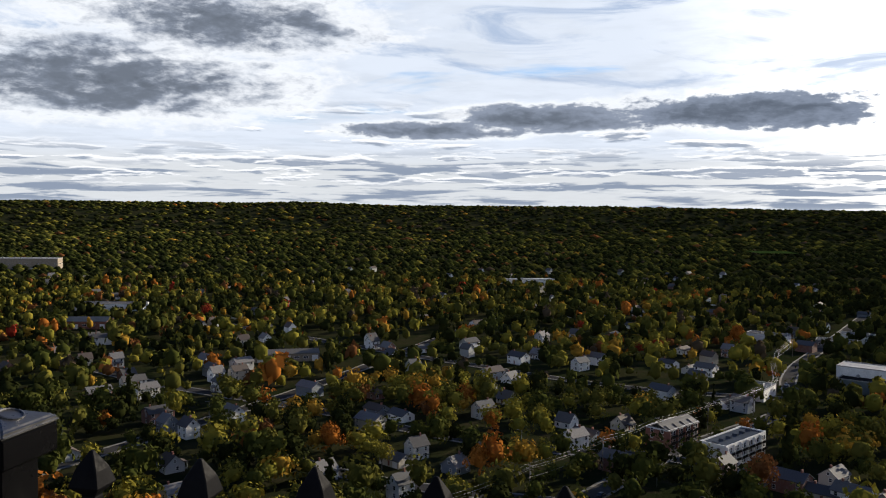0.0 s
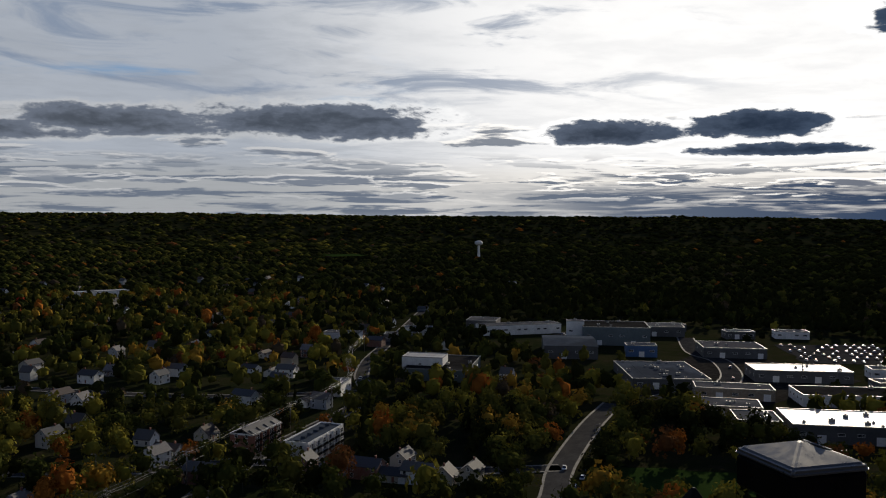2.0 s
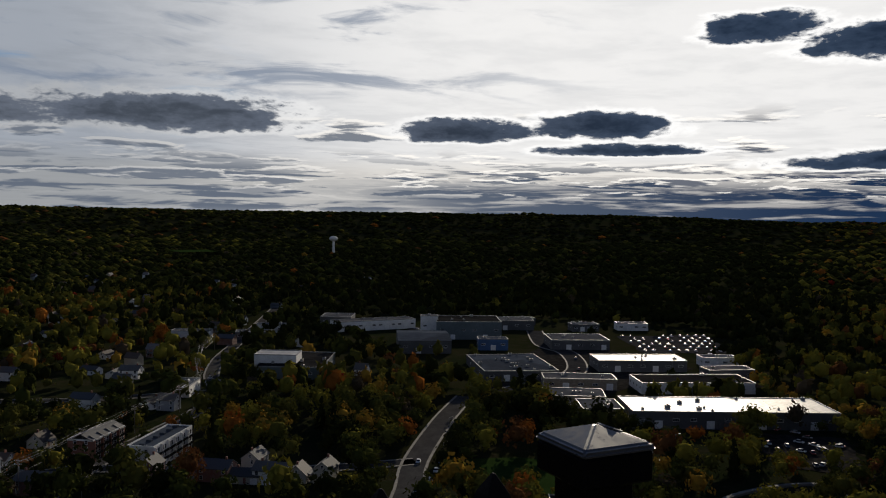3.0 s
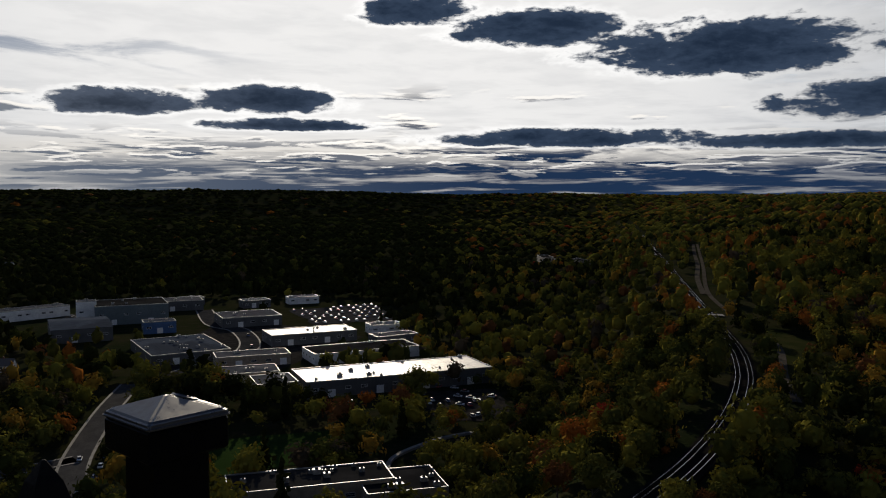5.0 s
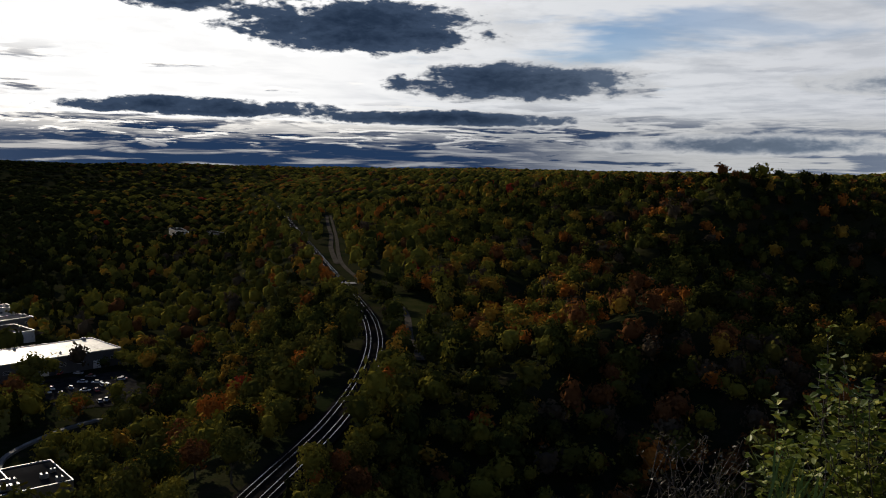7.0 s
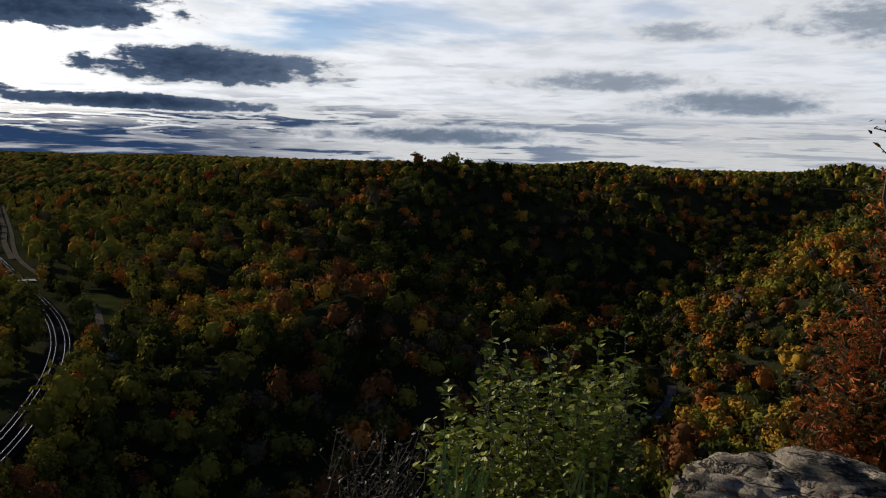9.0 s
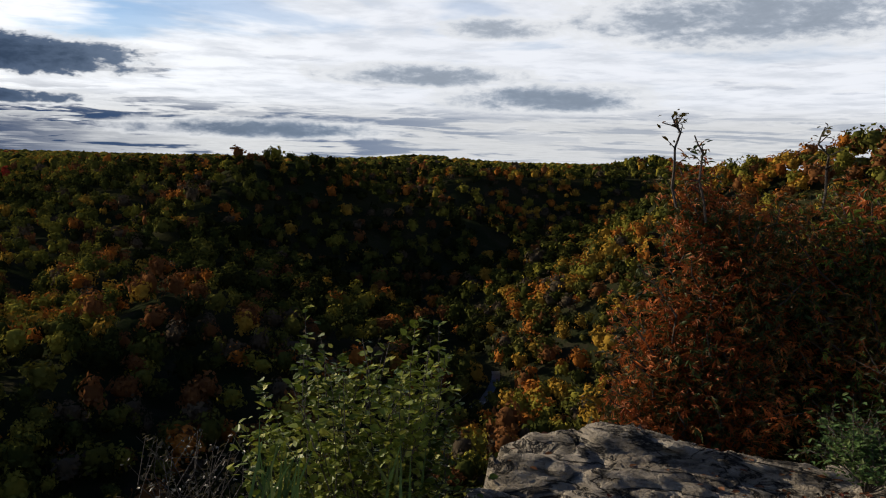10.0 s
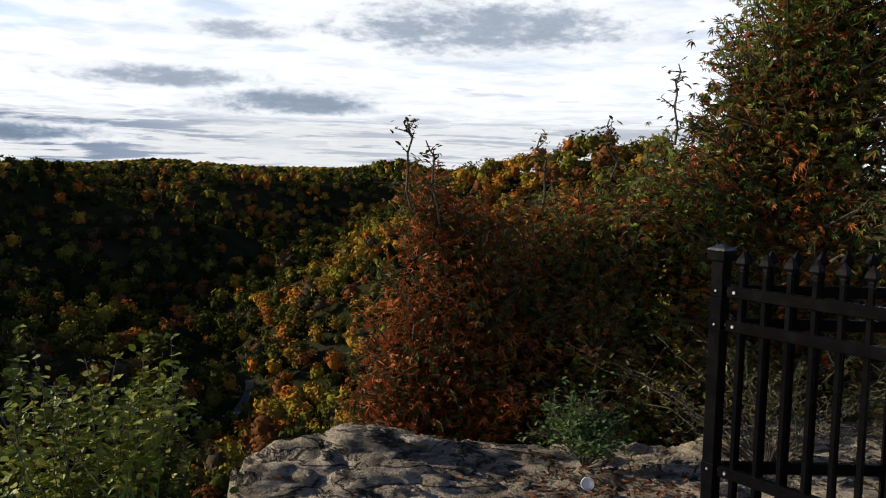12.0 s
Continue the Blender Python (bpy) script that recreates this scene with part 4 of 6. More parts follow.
first_car = car(pose(204, 268, 0.3, 0, 0, 48))
spots = []
for k in range(7):
    spots.append((190 + 9 * k + 3.4, 250 + 8.1 * k - 3.6, 45))
for i in range(6):
    for j in range(11):
        if random.random() < 0.75:
            u, v = (i + 0.5) / 6, (j + 0.5) / 11
            p = Vector((505, 392)) * (1 - u) * (1 - v) + Vector((556, 460)) * u * (1 - v) + Vector((627, 422)) * u * v + Vector((560, 350)) * (1 - u) * v
            spots.append((p.x, p.y, 52))
for i in range(3):
    for j in range(8):
        if random.random() < 0.8:
            spots.append((418 + i * 11 + j * 3.2, 538 + j * 6.5 - i * 6, 150))
for i in range(22):
    u, v = random.random(), random.random()
    spots.append((325 + 55 * u * 0.8 + 12 * v, 158 + 45 * v + 20 * u, random.choice((10, 40, 100))))
for x, y in ((140, 377), (186, 428), (203, 470), (176, 409), (60, 290), (205, 478), (150, 384), (395, 362), (410, 372), (440, 402), (360, 330), (352, 352), (415, 330), (430, 322), (180, 241), (330, 262)):
    spots.append((x + 1.5, y - 1.5, 48))
for x, y, a in spots:
    copy_thing(first_car, pose(x, y, float(land(x, y)) + 0.3, 0, 0, a + random.choice((0, 180))))

POLES = [(8, 252), (36, 284), (68, 318), (98, 349), (128, 377), (160, 406), (184, 437), (199, 478), (222, 526), (252, 574)]


def utility_pole(x, y, turn):
    p = thing("utility_pole", pose(x, y, 0, 0, 0, turn), "weathered wooden utility pole with crossarms", "utility pole", "utility poles along the road")
    part("pole", tube(bmesh.new(), (0, 0, -1), (0, 0, 13), 0.2, 0.13, 8), POLE_WOOD, p)
    for z in (12.4, 11.2):
        arm = part("crossarm", boxed(-0.08, 0.08, -1.4, 1.4, z - 0.08, z + 0.08), POLE_WOOD, p)
        for y2 in (-1.25, -0.45, 0.45, 1.25):
            part("insulator", tube(bmesh.new(), (0, y2, z + 0.08), (0, y2, z + 0.3), 0.05, 0.04, 6), TRIM, arm)
    part("transformer", tube(bmesh.new(), (0.35, 0, 9.2), (0.35, 0, 10.3), 0.25, 0.25, 10), GALV, p)
    return p


for i, (x, y) in enumerate(POLES):
    q = POLES[min(i + 1, len(POLES) - 1)]
    o = POLES[max(i - 1, 0)]
    utility_pole(x, y, math.degrees(math.atan2(q[1] - o[1], q[0] - o[0])))
for off, z in ((-1.25, 12.7), (1.25, 12.7), (-0.45, 11.5), (1.25, 11.5), (0.2, 8.3)):
    cu = bpy.data.curves.new("cable", "CURVE")
    cu.dimensions, cu.bevel_depth, cu.bevel_resolution = "3D", 0.03, 1
    sp = cu.splines.new("POLY")
    pts = []
    for (x0, y0), (x1, y1) in zip(POLES, POLES[1:]):
        d = Vector((x1 - x0, y1 - y0)).normalized()
        for k in range(8):
            t = k / 8
            pts.append((x0 + (x1 - x0) * t - d.y * off, y0 + (y1 - y0) * t + d.x * off, z - 3.2 * t * (1 - t)))
    sp.points.add(len(pts) - 1)
    for s, p in zip(sp.points, pts):
        s.co = (*p, 1)
    cu.materials.append(CABLE)
    tagged(new("cable", cu), "overhead power cable sagging between poles", "cable", "cables along the road")
for x, y in ((178, 226), (212, 262), (240, 293), (300, 215), (262, 196), (330, 330), (455, 330), (-60, 335), (-100, 392), (10, 300), (84, 300), (40, 345)):
    lp = thing("street_lamp", pose(x, y, float(land(x, y)), 0, 0, random.uniform(0, 360)), "slender grey street lamp with a bent arm", "street lamp", "street lamps")
    part("pole", tube(bmesh.new(), (0, 0, -0.5), (0, 0, 8.5), 0.1, 0.06, 8), GALV, lp)
    part("arm", tube(bmesh.new(), (0, 0, 8.4), (1.6, 0, 8.8), 0.045, 0.04, 6), GALV, lp)
    part("lamp_head", boxed(1.4, 2.1, -0.14, 0.14, 8.72, 8.88, bevel=0.03), GALV, lp)


# ---- woods and trees ----
rng = np.random.default_rng(7)


def blob(seg, rows, scale):
    """A closed rough core inside a crown, so that it is dense."""
    v = [(0, 0, -1)] + [(math.cos(6.28319 * i / seg) * math.sin(3.14159 * j / rows), math.sin(6.28319 * i / seg) * math.sin(3.14159 * j / rows), -math.cos(3.14159 * j / rows)) for j in range(1, rows) for i in range(seg)] + [(0, 0, 1)]
    f = []
    top = len(v) - 1
    for i in range(seg):
        k = (i + 1) % seg
        f.append((0, 1 + k, 1 + i, 1 + i))
        b = 1 + (rows - 2) * seg
        f.append((top, b + i, b + k, b + k))
        for j in range(rows - 2):
            a = 1 + j * seg
            f.append((a + i, a + k, a + seg + k, a + seg + i))
    return np.array(v) * scale, f


def crown(leaves, size, lobes, conifer=False, core=None, fill=0.6):
    """Leaf clumps on the outside of several lobes. Unit crown: radius 1, from z = 0 to about 2."""
    if conifer:
        z = rng.uniform(0, 1, leaves) ** 1.4
        a = rng.uniform(0, 6.283, leaves)
        rad = (1 - z) * 0.62 * (0.72 + 0.28 * np.cos(z * 40)) + 0.03
        p = np.stack([rad * np.cos(a), rad * np.sin(a), z * 2.5], -1)
        nrm = np.stack([np.cos(a), np.sin(a), np.full(leaves, 0.55)], -1)
    else:
        lc = [np.array([0, 0, 1.15])]
        lr = [0.68]
        for i in range(lobes):
            a = 6.283 * i / lobes + rng.uniform(-0.5, 0.5)
            zz = rng.uniform(0.4, 1.55)
            k = rng.uniform(0.35, 0.78) * (1.0 if zz < 1.3 else 0.6)
            lc.append(np.array([k * math.cos(a), k * math.sin(a), zz]))
            lr.append(rng.uniform(0.24, 0.5))
        lc, lr = np.array(lc), np.array(lr)
        pick = rng.choice(len(lr), leaves, p=lr ** 2 / (lr ** 2).sum())
        d = rng.normal(size=(leaves, 3))
        d[:, 2] = np.abs(d[:, 2]) * 0.9 - 0.25
        d /= np.linalg.norm(d, axis=1)[:, None]
        p = lc[pick] + d * lr[pick][:, None] * rng.uniform(0.72, 1.08, leaves)[:, None]
        nrm = d * 0.75 + (p - np.array([0, 0, 0.9])) * 0.5
    nrm = nrm + rng.normal(size=(leaves, 3)) * 0.5
    nrm /= np.linalg.norm(nrm, axis=1)[:, None]
    t1 = np.cross(nrm, rng.normal(size=(leaves, 3)))
    t1 /= np.linalg.norm(t1, axis=1)[:, None]
    t2 = np.cross(nrm, t1)
    s = size * rng.uniform(0.6, 1.3, leaves)[:, None]
    quad = [p - t1 * s * 0.95, p - t2 * s * 0.62 + nrm * s * 0.1, p + t1 * s * 0.9, p + t2 * s * 0.62 - nrm * s * 0.15]
    v = np.stack(quad, 1).reshape(-1, 3)
    f = np.arange(leaves * 4).reshape(-1, 4)
    if core:
        cv, cf = blob(core[0], core[1], 1.0)
        if conifer:
            cv = np.stack([cv[:, 0] * 0.42 * (1 - cv[:, 2]) * 0.6, cv[:, 1] * 0.42 * (1 - cv[:, 2]) * 0.6, cv[:, 2] * 1.05 + 1.1], -1)
        else:
            cv = cv * np.array([1.0, 1.0, 0.9]) * fill * rng.uniform(0.86, 1.14, (len(cv), 1)) + np.array([0, 0, 1.0])
        f = np.concatenate([f, np.array(cf) + len(v)])
        v = np.concatenate([v, cv])
    return v, f


NEAR_T = [crown(640, 0.098, 8 + k % 3, core=(7, 4), fill=0.5) for k in range(9)] + [crown(300, 0.15, 0, True, (7, 5)) for _ in range(2)]
NEXT_T = [crown(124, 0.158, 8 + k % 3, core=(6, 4), fill=0.54) for k in range(7)] + [crown(70, 0.22, 0, True, (5, 3))]
HILL_T = [crown(60, 0.215, 8 + k % 3, core=(6, 4), fill=0.58) for k in range(7)] + [crown(50, 0.25, 0, True, (5, 3))]
MID_T = [crown(16, 0.36, 6, core=(6, 3), fill=0.68) for _ in range(7)] + [crown(26, 0.30, 0, True, (5, 3))]
FAR_T = [crown(3, 0.45, 4, core=(5, 2), fill=0.9) for _ in range(6)]
EDGE_T = [crown(2, 0.6, 4, core=(5, 2), fill=0.95) for _ in range(4)]


def palette(x, y):
    """What share of each leaf colour grows where: town, woods, gorge. Dark shares also stand for shaded woods, pale
    ones for sunlit slopes.
    """
    b = math.degrees(math.atan2(x, y)) + 14 * (math.sin(x * 12.99 + y * 78.23) * 437.58 % 1.0 - 0.5)
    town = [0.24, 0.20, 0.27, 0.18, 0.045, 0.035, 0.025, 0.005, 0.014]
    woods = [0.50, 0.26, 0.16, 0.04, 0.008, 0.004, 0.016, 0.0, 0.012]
    # extra yellow-green, to brighten this hillside as if sunlit
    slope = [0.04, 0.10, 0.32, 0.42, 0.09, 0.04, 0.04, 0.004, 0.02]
    # spur and head lean to dark green, for the shade on their faces
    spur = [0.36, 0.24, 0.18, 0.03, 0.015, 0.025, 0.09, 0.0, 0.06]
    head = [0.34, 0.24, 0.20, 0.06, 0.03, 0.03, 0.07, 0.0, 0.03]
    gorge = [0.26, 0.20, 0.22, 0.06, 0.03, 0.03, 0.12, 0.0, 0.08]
    r = math.hypot(x, y)
    # stands of one kind grow together
    u = math.sin(x * 0.021 + 1.3 * math.sin(y * 0.013)) + math.sin(y * 0.027 + 1.7 * math.sin(x * 0.011)) + 0.6 * math.sin((x + y) * 0.06)

    def stand(mix):
        g, o = math.exp(0.55 * u), math.exp(-0.55 * u)
        return [q * m for q, m in zip(mix, (g, g, 1, o, o, o, o, 1, o))]
    # gold and orange raised for sun on the side spur and back bank
    if b > 120 and 230 < r < 470:
        return stand([0.05, 0.08, 0.20, 0.13, 0.22, 0.14, 0.12, 0.0, 0.06])
    if b > 114 and 740 < r < 850:
        return [0.06, 0.08, 0.2, 0.14, 0.2, 0.12, 0.08, 0.0, 0.14]
    if b > 128:
        return stand([0.05, 0.12, 0.30, 0.36, 0.10, 0.04, 0.03, 0.0, 0.0])
    if r < 460 and math.hypot(x - 352, y + 10) < 75 and near_line(np.array([x]), np.array([y]), SPUR[:5])[0][0] < 24:
        return [0.04, 0.10, 0.18, 0.22, 0.2, 0.13, 0.08, 0.02, 0.03]
    if b > 92 and r < 1000:
        return head if b > 106 and r > 330 and b < 130 else stand(gorge if b > 116 or r > 420 else spur)
    if b > 58 and r < 620 or b > 66:
        return stand(slope)
    # nearly all dark green, in place of cloud shadow on the far plain
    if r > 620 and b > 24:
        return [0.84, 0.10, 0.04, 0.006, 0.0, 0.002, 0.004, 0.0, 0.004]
    return stand(town) if r < 1100 else woods


def within(x, y, quad):
    """Whether points lie in a convex outline."""
    inside = np.ones(x.shape, bool)
    turn = sum((q[0] - p[0]) * (q[1] + p[1]) for p, q in zip(quad, quad[1:] + quad[:1]))
    for (ax, ay), (bx, by) in zip(quad, quad[1:] + quad[:1]):
        inside &= ((bx - ax) * (y - ay) - (by - ay) * (x - ax)) * (1 if turn < 0 else -1) > -2
    return inside


def blocked(x, y):
    """Points on roads, buildings, tracks and open ground, as a mask."""
    bad = np.zeros(x.shape, bool)
    for line, half in ROADS:
        bad |= near_line(x, y, line)[0] < half + 3.6
    bad |= near_line(x, y, TRACK)[0] < 7.0
    bad |= near_line(x, y, lane)[0] < 4.5
    bad |= near_line(x, y, [(1049, 238), (758, 168), (540, 116)])[0] < 9
    bad |= near_line(x, y, PATHWAY)[0] < 4.5
    bad |= near_line(x, y, GORGE)[0] < 4.2
    for cx, cy, hx, hy, turn in SHEDS:
        c, s = math.cos(radians(turn)), math.sin(radians(turn))
        u, v = (x - cx) * c + (y - cy) * s, -(x - cx) * s + (y - cy) * c
        bad |= (np.abs(u) < hx) & (np.abs(v) < hy)
        r = math.hypot(cx, cy)
        # the side from which they are seen stays fairly open
        bad |= (np.abs(x - cx * (1 - 12 / r)) < hx * 0.6) & (np.abs(y - cy * (1 - 12 / r)) < hy * 0.6)
    thin = rng.random(x.shape) > 0.10
    for quad in ([(322, 290), (330, 440), (395, 670), (560, 590)], [(322, 290), (560, 590), (650, 440), (455, 275)]):
        bad |= within(x, y, quad) & thin
    for hx, hy in HOUSES:
        bad |= (x - hx) ** 2 + (y - hy) ** 2 < 8.0 ** 2
        r = math.hypot(hx, hy)
        if r < 700:
            bad |= (x - hx * (1 - 15 / r)) ** 2 + (y - hy * (1 - 15 / r)) ** 2 < 11.0 ** 2
    for quad in ([(196, 226), (225, 262), (284, 212), (254, 186)], [(305, 36), (362, 50), (430, 70), (392, 34)], [(505, 392), (556, 460), (627, 422), (560, 350)], [(412, 540), (440, 598), (474, 580), (436, 520)],
                 [(318, 180), (358, 216), (386, 184), (336, 149)], [(335, 330), (345, 400), (500, 470), (480, 330)], [(655, 1660), (660, 1740), (745, 1745), (735, 1665)]):
        bad |= within(x, y, quad)
    return bad


def scatter(r0, r1, spacing, b0=-32, b1=162):
    """Tree places in a sector of rings, on a jittered grid."""
    n = int(radians(b1 - b0) / 2 * (r1 * r1 - r0 * r0) / spacing ** 2)
    r = np.sqrt(rng.uniform(r0 * r0, r1 * r1, n))
    b = np.radians(rng.uniform(b0, b1, n))
    x, y = r * np.sin(b), r * np.cos(b)
    cell = {}
    keep = np.zeros(n, bool)
    gap = spacing * 0.62
    for i in range(n):
        k = (int(x[i] // gap), int(y[i] // gap))
        if k not in cell:
            cell[k] = 1
            keep[i] = True
    x, y = x[keep], y[keep]
    ok = ~blocked(x, y)
    return x[ok], y[ok]


def flat_mesh(name, verts, quads, slots):
    """One mesh from arrays; quads that repeat their last corner become triangles."""
    tri = quads[:, 2] == quads[:, 3]
    count = np.where(tri, 3, 4)
    keep = np.ones(quads.shape, bool)
    keep[tri, 3] = False
    loops = quads[keep]
    me = bpy.data.meshes.new(name)
    me.vertices.add(len(verts))
    me.vertices.foreach_set("co", verts.astype(np.float32).ravel())
    me.loops.add(len(loops))
    me.loops.foreach_set("vertex_index", loops.astype(np.int32))
    me.polygons.add(len(quads))
    start = np.concatenate([[0], np.cumsum(count)[:-1]])
    me.polygons.foreach_set("loop_start", start.astype(np.int32))
    for m in LEAF:
        me.materials.append(m)
    me.polygons.foreach_set("material_index", slots.astype(np.int32))
    me.polygons.foreach_set("use_smooth", np.ones(len(quads), bool))
    me.update(calc_edges=True)
    return me


def tree_sizes(x, y, tall):
    n = len(x)
    grown = np.where((np.arctan2(x, y) < 1.05) & (np.hypot(x, y) < 460), 1.15, 0.9)
    return grown * np.clip(rng.normal(tall * 0.42, tall * 0.09, n), tall * 0.24, tall * 0.62)


def grove(name, x, y, templates, tall, label, sink=0.25, squash=1.0):
    """Many trees in one mesh: crowns and trunks of uncounted woods."""
    n = len(x)
    z = land(x, y)
    rad = tree_sizes(x, y, tall)
    conifer = (rng.random(n) < 0.03) & (np.arctan2(x, y) < 1.6)
    vs, fs, ss = [], [], []
    base = 0
    tid = rng.integers(0, len(templates) - 1, n)
    tid[conifer] = len(templates) - 1
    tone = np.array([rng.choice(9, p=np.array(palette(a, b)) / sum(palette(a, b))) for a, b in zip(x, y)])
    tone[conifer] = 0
    for k, (tv, tf) in enumerate(templates):
        pick = np.where(tid == k)[0]
        if not len(pick):
            continue
        a = rng.uniform(0, 6.283, len(pick))
        c, s = np.cos(a)[:, None], np.sin(a)[:, None]
        rr = rad[pick][:, None]
        high = rr * squash * rng.uniform(0.85, 1.25, (len(pick), 1))
        stretch = rng.uniform(0.85, 1.18, (len(pick), 1))
        px = (tv[None, :, 0] * c - tv[None, :, 1] * s) * rr * stretch + x[pick][:, None]
        py = (tv[None, :, 0] * s + tv[None, :, 1] * c) * rr / stretch + y[pick][:, None]
        pz = tv[None, :, 2] * high + (z[pick] + rad[pick] * sink)[:, None]
        vs.append(np.stack([px, py, pz], -1).reshape(-1, 3))
        fs.append((np.array(tf)[None] + (np.arange(len(pick)) * len(tv))[:, None, None] + base).reshape(-1, 4))
        ss.append(np.repeat(tone[pick], len(tf)))
        base += len(pick) * len(tv)
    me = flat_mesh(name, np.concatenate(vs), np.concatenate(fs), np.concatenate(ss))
    return tagged(new(name, me), label, "trees", kind="stuff")


RINGS = np.geomspace(100, 4500, 160)
_b, _r = np.meshgrid(np.radians(np.arange(-36, 170, 0.5)), RINGS, indexing="ij")
SHADOW = np.maximum.accumulate(np.degrees(np.arctan2(land(_r * np.sin(_b), _r * np.cos(_b)) + 4 - 100, _r)), axis=1)


def trim_view(x, y, tall):
    """Leaves out trees that would stand up in front of the open views from the lookout."""
    r = np.hypot(x, y)
    b = np.degrees(np.arctan2(x, y))
    top = np.degrees(np.arctan2(land(x, y) + tall * 0.95 - 100, r))
    limit = np.interp(b, [-40, -8, 28, 45, 58, 66, 74, 80, 85, 95, 101, 104.5, 107, 109.5, 115, 119, 127, 130, 134.8, 137, 140, 144, 150], [0.35, 0.45, 0.35, 0.3, 0.05, -0.05, 0.0, 0.1, 0.3, 0.5, 0.5, 1.1, 0.95, 0.3, 0.5, 0.3, 0.65, 1.0, 0.9, 1.9, 2.4, 3.1, 3.4])
    close = np.interp(b, [-40, 75, 90, 104, 112, 119, 122, 125, 128, 132, 140, 150], [-12, -12, -11, -12, -17, -17, -11, -6.5, -4.6, -2.0, 0.5, 2.5])
    open_view = np.where(r < 190, top < close, top < limit)
    # trees wholly behind nearer ground and crowns are not planted
    bi = np.clip(((b + 36) * 2).astype(int), 0, len(SHADOW) - 1)
    ri = np.clip(np.searchsorted(RINGS, r - 12) - 1, 0, len(RINGS) - 1)
    return open_view & (top > SHADOW[bi, ri])


# crowns of single trees that can be told apart: built as trunk and crown, sharing meshes
CROWN_MESH = {}
TRUNKS = []
for k in range(4):
    bm = tube(bmesh.new(), (0, 0, -0.25), (0.03, 0.02, 1.0), 0.055, 0.035, 7)
    for i in range(5):
        a = i * 1.26 + k
        tube(bm, (0.03, 0.02, 0.55 + 0.08 * i), (0.45 * math.cos(a), 0.45 * math.sin(a), 1.0 + 0.12 * i), 0.024, 0.008, 5)
    me = bpy.data.meshes.new("trunk")
    bm.to_mesh(me)
    bm.free()
    me.materials.append(BARK)
    TRUNKS.append(me)
TREE_WORDS = ["dark green broadleaf tree", "green broadleaf tree", "olive-green broadleaf tree", "yellow-green autumn tree", "golden autumn tree", "orange autumn tree", "rust-brown autumn tree", "bright red autumn maple", "grey-brown half-bare tree"]


def single_tree(x, y, rad, tone, kind=None):
    kind = rng.integers(0, 9) if kind is None else kind
    if kind > 8:
        tone = 0
    key = (int(kind), int(tone))
    if key not in CROWN_MESH:
        tv, tf = NEAR_T[key[0]]
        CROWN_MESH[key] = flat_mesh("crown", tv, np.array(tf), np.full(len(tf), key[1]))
    z = float(land(x, y))
    t = thing("tree", pose(x, y, z, 0, 0, rng.uniform(0, 360)), "dark conifer among houses and woods" if kind > 8 else TREE_WORDS[key[1]] + " with rounded crown", "tree", "trees of town and slopes")
    tr = new("trunk", TRUNKS[int(rng.integers(0, 4))])
    tr.parent, tr.scale = t, (rad, rad, rad)
    cr = new("crown", CROWN_MESH[key])
    cr.parent, cr.scale, cr.location = t, (rad, rad, rad * rng.uniform(0.9, 1.2)), (0, 0, rad * 0.35)
    return t


FEATURED = [(20, 304, 5.5, 5), (29, 365, 5.0, 5), (-190, 734, 6.0, 7), (145, 569, 4.5, 7), (158, 574, 4.5, 7), (225, 605, 7.0, 5), (124, 671, 4.0, 7), (-16, 318, 5.0, 3), (-60, 322, 6.5, 2), (-37, 330, 6.0, 5), (300, 292, 5.5, 5), (265, 88, 6.0, 7), (252, 92, 6.5, 5), (236, 96, 6.5, 6), (168, 362, 5, 4), (118, 290, 7, 6)]
for x, y, rad, tone in FEATURED:
    single_tree(x, y, rad, tone, int(rng.integers(0, 9)))
x, y = scatter(135, 450, 7.0, 60, 155)
x2, y2 = scatter(135, 450, 9.4, -32, 60)
x, y = np.concatenate([x, x2]), np.concatenate([y, y2])
ok = trim_view(x, y, 11.5)
x, y = x[ok], y[ok]
r = np.hypot(x, y)
order = np.argsort(r)
close, rest = order[:290], order[290:]
for i in close:
    pal = np.array(palette(x[i], y[i]))
    single_tree(float(x[i]), float(y[i]), float(tree_sizes(x[i:i + 1], y[i:i + 1], 11.0)[0]), int(rng.choice(9, p=pal / pal.sum())), int(rng.integers(0, 9)) if rng.random() > 0.04 or x[i] > 150 else 9)
grove("trees_near", x[rest], y[rest], NEXT_T, 11.5, "mixed autumn trees crowding between the houses and on the slopes")
x, y = scatter(95, 235, 5.0, 72, 155)
ok = trim_view(x, y, 6.5)
grove("understory", x[ok], y[ok], NEXT_T, 6.5, "low young trees and brush covering the steep slopes")
x, y = scatter(235, 430, 6.2, 118, 147)
ok = trim_view(x, y, 7.5)
grove("slope_brush", x[ok], y[ok], HILL_T, 7.5, "golden young trees covering the steep side of the gorge")
x, y = scatter(450, 880, 8.2, 84, 148)
ok = trim_view(x, y, 11.0)
grove("gorge_woods", x[ok], y[ok], HILL_T, 11.5, "autumn woods on the spur and round the head of the gorge")
x, y = scatter(450, 1150, 10.6, -32, 152)
bearings = np.degrees(np.arctan2(x, y))
ok = trim_view(x, y, 12.5) & ~((np.hypot(x, y) < 880) & (bearings > 84) & (bearings < 148))
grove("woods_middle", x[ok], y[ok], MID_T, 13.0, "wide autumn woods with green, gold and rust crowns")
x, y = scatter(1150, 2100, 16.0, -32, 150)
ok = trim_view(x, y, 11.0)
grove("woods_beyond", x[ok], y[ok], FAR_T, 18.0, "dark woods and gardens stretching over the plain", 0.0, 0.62)
